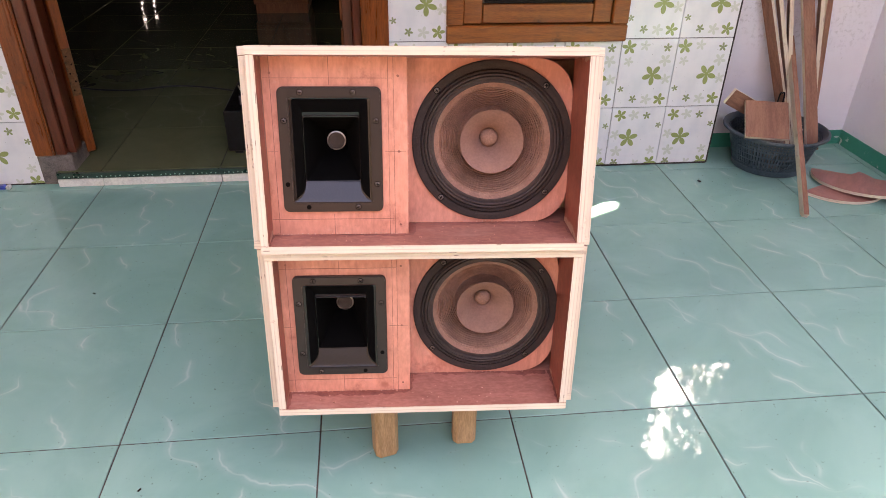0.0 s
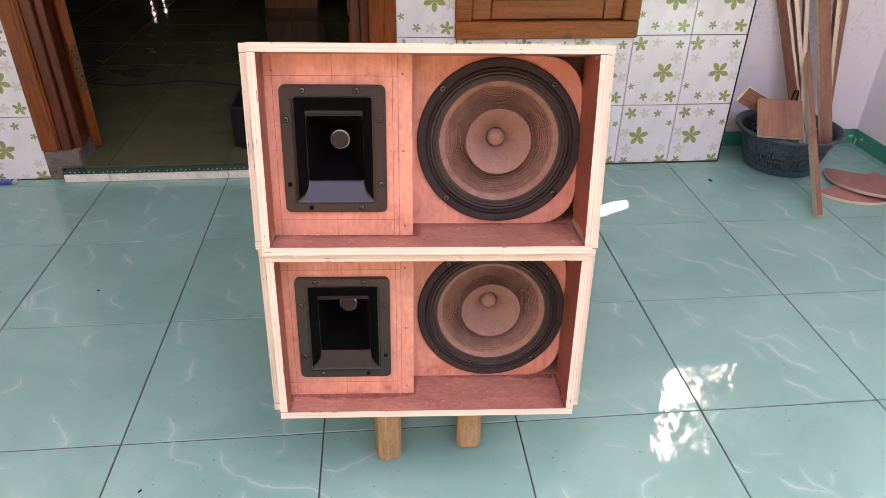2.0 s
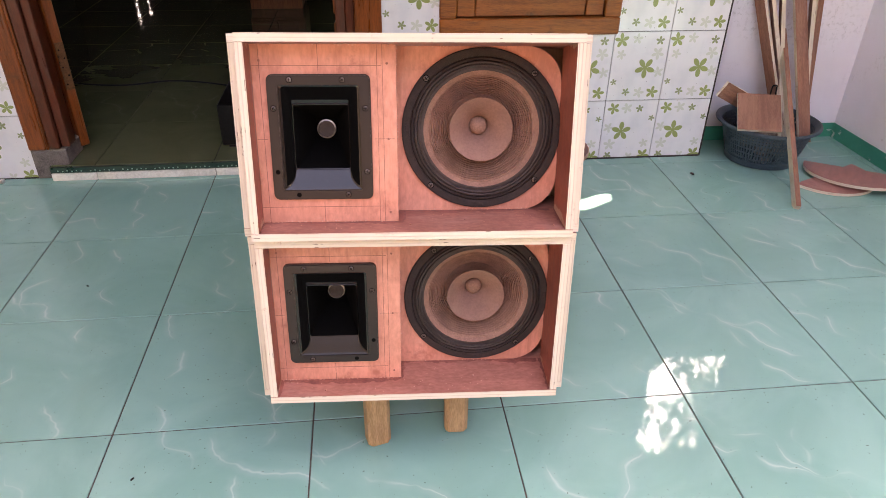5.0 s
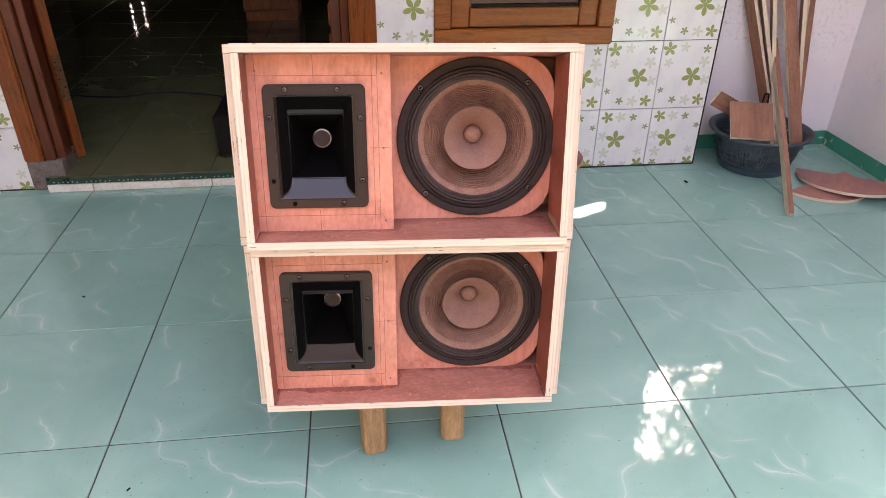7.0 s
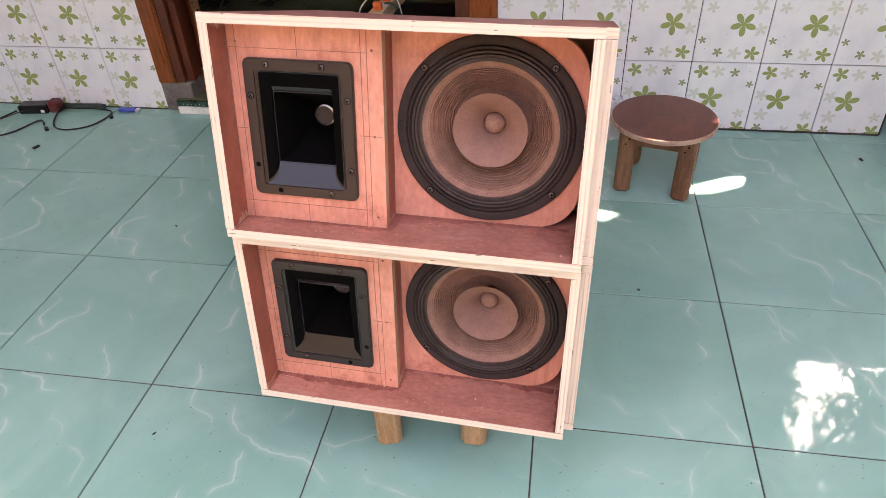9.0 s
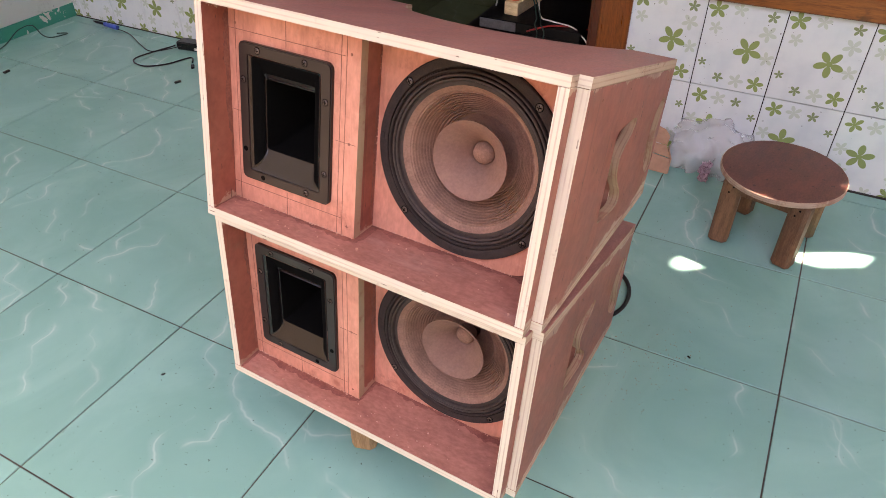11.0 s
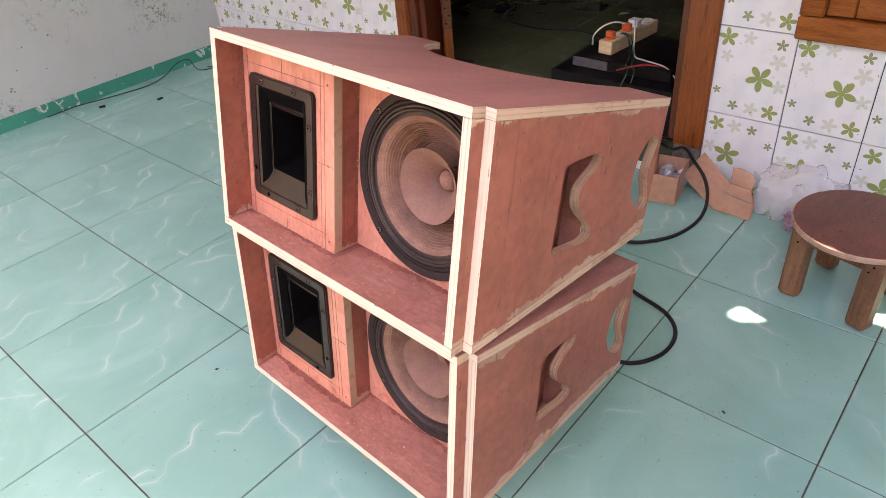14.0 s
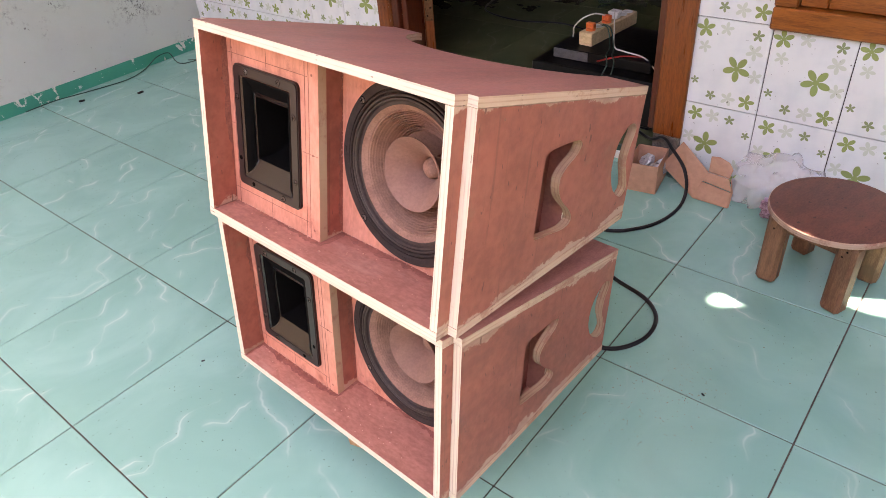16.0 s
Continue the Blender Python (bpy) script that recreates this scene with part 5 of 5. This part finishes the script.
gr = thing("soldering_iron", pose(-1.93, 1.205, 0.012, 0, 90, 176), "blue handled soldering iron lying by the wall", "tool")
smooth(part("handle", lathe(bmesh.new(), [(0, 0), (0.009, 0.0), (0.011, 0.02), (0.008, 0.07), (0.010, 0.08), (0, 0.082)], 20), BLUE_PLASTIC, gr, "blue plastic handle"))
smooth(part("tip", lathe(bmesh.new(), [(0.005, 0.082), (0.005, 0.14), (0.002, 0.16), (0, 0.162)], 14), BLACK_METAL, gr))
lt = thing("lighter", pose(-1.145, 1.222, 0, 0, 0, 2), "small blue plastic lighter on the tiles", "lighter")
part("body", box(-0.038, 0.028, -0.011, 0.011, 0.0005, 0.014, 0.004), BLUE_PLASTIC, lt)
part("cap", box(0.0285, 0.042, -0.010, 0.010, 0.0005, 0.0125, 0.002), CHROME, lt, "metal cap")
gc = tagged(smooth(part("cable_end", tube(bmesh.new(), [(-1.42, 1.228, 0.012), (-1.36, 1.222, 0.014), (-1.28, 1.232, 0.012), (-1.24, 1.222, 0.016)], 0.011, 8), rough_mat("dark_green_rubber", (0.008, 0.02, 0.016), (0.015, 0.035, 0.028), 0.5, 40), None)), "dark green rubber cable connector by the wall", "connector")
for x, y, s in ((-1.323, 0.934, 0.012), (-1.185, 1.17, 0.014), (-2.126, 0.522, 0.012), (-1.971, 0.71, 0.013), (-1.37, 1.06, 0.014), (-0.62, 0.55, 0.004), (1.30, 1.09, 0.008), (0.62, 0.42, 0.004), (-0.33, -0.12, 0.004)):
    tagged(part("plastic_scrap", box(-s, s, -s * 0.45, s * 0.45, 0.0002, s * 0.6, s * 0.15, pose(x, y, 0, 0, 0, 360 * rng.random())), BLACK_PLASTIC, None), "small black plastic scrap on the tiles", "scrap", group="scraps on the floor")
bm = bmesh.new()
for k in range(150):
    a = rng.gauss(0, 1), rng.gauss(0, 1)
    x, y = 0.56 + 0.05 * a[0] + 0.03 * a[1], 0.37 + 0.085 * a[1]
    s = rng.uniform(0.0004, 0.0011)
    bx(bm, x - s, x + s, y - s * 0.7, y + s * 0.7, 0.0001, s * 0.8)
tagged(part("sawdust", bm, OLD_WOOD, None), "scattered sawdust and grit on the tiles", "sawdust", kind="stuff")

# ---- dim room ----
cb = thing("cabinet", pose(-0.40, 3.66, 0.0475), "brown wooden cabinet against the dim room wall", "cabinet")
part("plinth", box(-0.17, 0.16, 0, 0.4, 0, 0.06), CABINET, cb)
part("body", box(-0.18, 0.17, -0.01, 0.4, 0.0605, 0.9, 0.004), CABINET, cb)
part("door", box(-0.17, -0.007, -0.028, -0.0105, 0.075, 0.88, 0.003), CABINET, cb)
part("door", box(-0.003, 0.16, -0.028, -0.0105, 0.075, 0.88, 0.003), CABINET, cb)

# ---- tree beyond the alcove opening ----
tree = thing("tree", pose(2.75, 2.62, -0.2), "leafy tree added behind the house, seen only as a reflection", "tree")
smooth(part("trunk", tube(bmesh.new(), [(0, 0, 0), (0.03, 0.02, 1.0), (-0.02, 0.03, 2.0), (0.02, 0, 3.0), (0.0, 0.02, 3.8)], 0.05, 10, 6, 0.015), BARK, tree))
for a in range(7):
    smooth(part("limb", tube(bmesh.new(), [(0, 0, 2.0 + 0.22 * a), (0.25 * math.cos(a * 2.3), 0.1 * math.sin(a * 1.3), 2.25 + 0.22 * a), (0.6 * math.cos(a * 2.3), 0.2 * math.sin(a * 1.3), 2.4 + 0.24 * a)], 0.014, 6, 5, 0.005), BARK, tree))
verts, faces = [], []
# gaps in the leaves, set to shape the sky's glare on the floor: centre and half sizes
gaps = [(-0.18, 2.49, 0.16, 0.09), (-0.53, 2.65, 0.13, 0.19), (-0.42, 2.80, 0.17, 0.11), (-0.50, 3.00, 0.085, 0.11), (-0.51, 3.22, 0.09, 0.12),
        (-0.40, 3.40, 0.08, 0.09), (-0.31, 3.14, 0.065, 0.07), (-0.15, 3.32, 0.045, 0.075), (-0.25, 3.88, 0.11, 0.07), (0.05, 3.25, 0.02, 0.20)]
while len(faces) < 16000:
    c_ = Vector((rng.uniform(-0.85, 0.75), rng.gauss(0, 0.09), rng.uniform(2.15, 4.25)))
    ragged = rng.uniform(0.9, 1.45)
    if rng.random() > 0.008 and any(((c_.x - x) / w) ** 2 + ((c_.z - z) / h) ** 2 < ragged for x, z, w, h in gaps):
        continue
    d1 = Vector([rng.gauss(0, 1) for _ in range(3)]).normalized() * rng.uniform(0.03, 0.06)
    d2 = d1.orthogonal().normalized() * 0.024
    i = len(verts)
    verts += [c_ - d1, c_ + d2, c_ + d1, c_ - d2]
    faces.append((i, i + 1, i + 2, i + 3))
me = bpy.data.meshes.new("crown")
me.from_pydata(verts, [], faces)
me.materials.append(FOLIAGE)
cr = new("crown", me)
cr.parent = tree

# ---- tiles ----
def shared(name, bm, material):
    me = bpy.data.meshes.new(name)
    bm.to_mesh(me)
    bm.free()
    me.materials.append(material)
    return me


TILE_ME = shared("tile", box(-0.1985, 0.1985, -0.1985, 0.1985, -0.008, 0, 0.0009), FLOOR_TILE)
for i in range(-6, 6):
    for j in range(-3, 4):
        x, y = 0.4 * i + 0.2, 0.4 * j + 0.2
        ob = new("tile", TILE_ME)
        ob.parent, ob.location = floor, (x, y, rng.uniform(-0.0003, 0.0001))
        ob.rotation_euler.z = (i * 7 + j * 3) % 2 * math.pi
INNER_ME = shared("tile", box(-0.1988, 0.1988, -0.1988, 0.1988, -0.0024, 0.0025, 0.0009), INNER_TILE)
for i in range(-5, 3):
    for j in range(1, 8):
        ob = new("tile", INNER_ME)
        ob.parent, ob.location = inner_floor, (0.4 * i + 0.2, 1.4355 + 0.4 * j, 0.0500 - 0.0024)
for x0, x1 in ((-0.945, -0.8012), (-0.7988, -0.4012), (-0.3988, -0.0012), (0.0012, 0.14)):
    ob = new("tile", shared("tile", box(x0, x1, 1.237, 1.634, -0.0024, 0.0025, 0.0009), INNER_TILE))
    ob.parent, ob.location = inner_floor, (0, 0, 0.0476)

WT = shared("tile", box(-0.0987, 0.0987, 0, 0.008, -0.1212, 0.1212, 0.0008), WALL_TILE)
WT_LOW = shared("tile", box(-0.0987, 0.0987, 0, 0.008, -0.1212, 0.1016, 0.0008), WALL_TILE)
for i in list(range(-12, -5)) + list(range(1, 7)):
    for r in range(8):
        x = 0.2 * i + 0.1
        z = 0.225 + 0.245 * (r - 0.5)
        if 0.4 < x < 1.0 and 0.47 < z < 1.62:
            continue
        ob = new("tile", WT if r else WT_LOW)
        ob.parent = front
        ob.matrix_basis = Matrix.Translation((x, WALL_Y, z)) @ pose(0, 0, 0, 0, 0 if r else 180, 0)
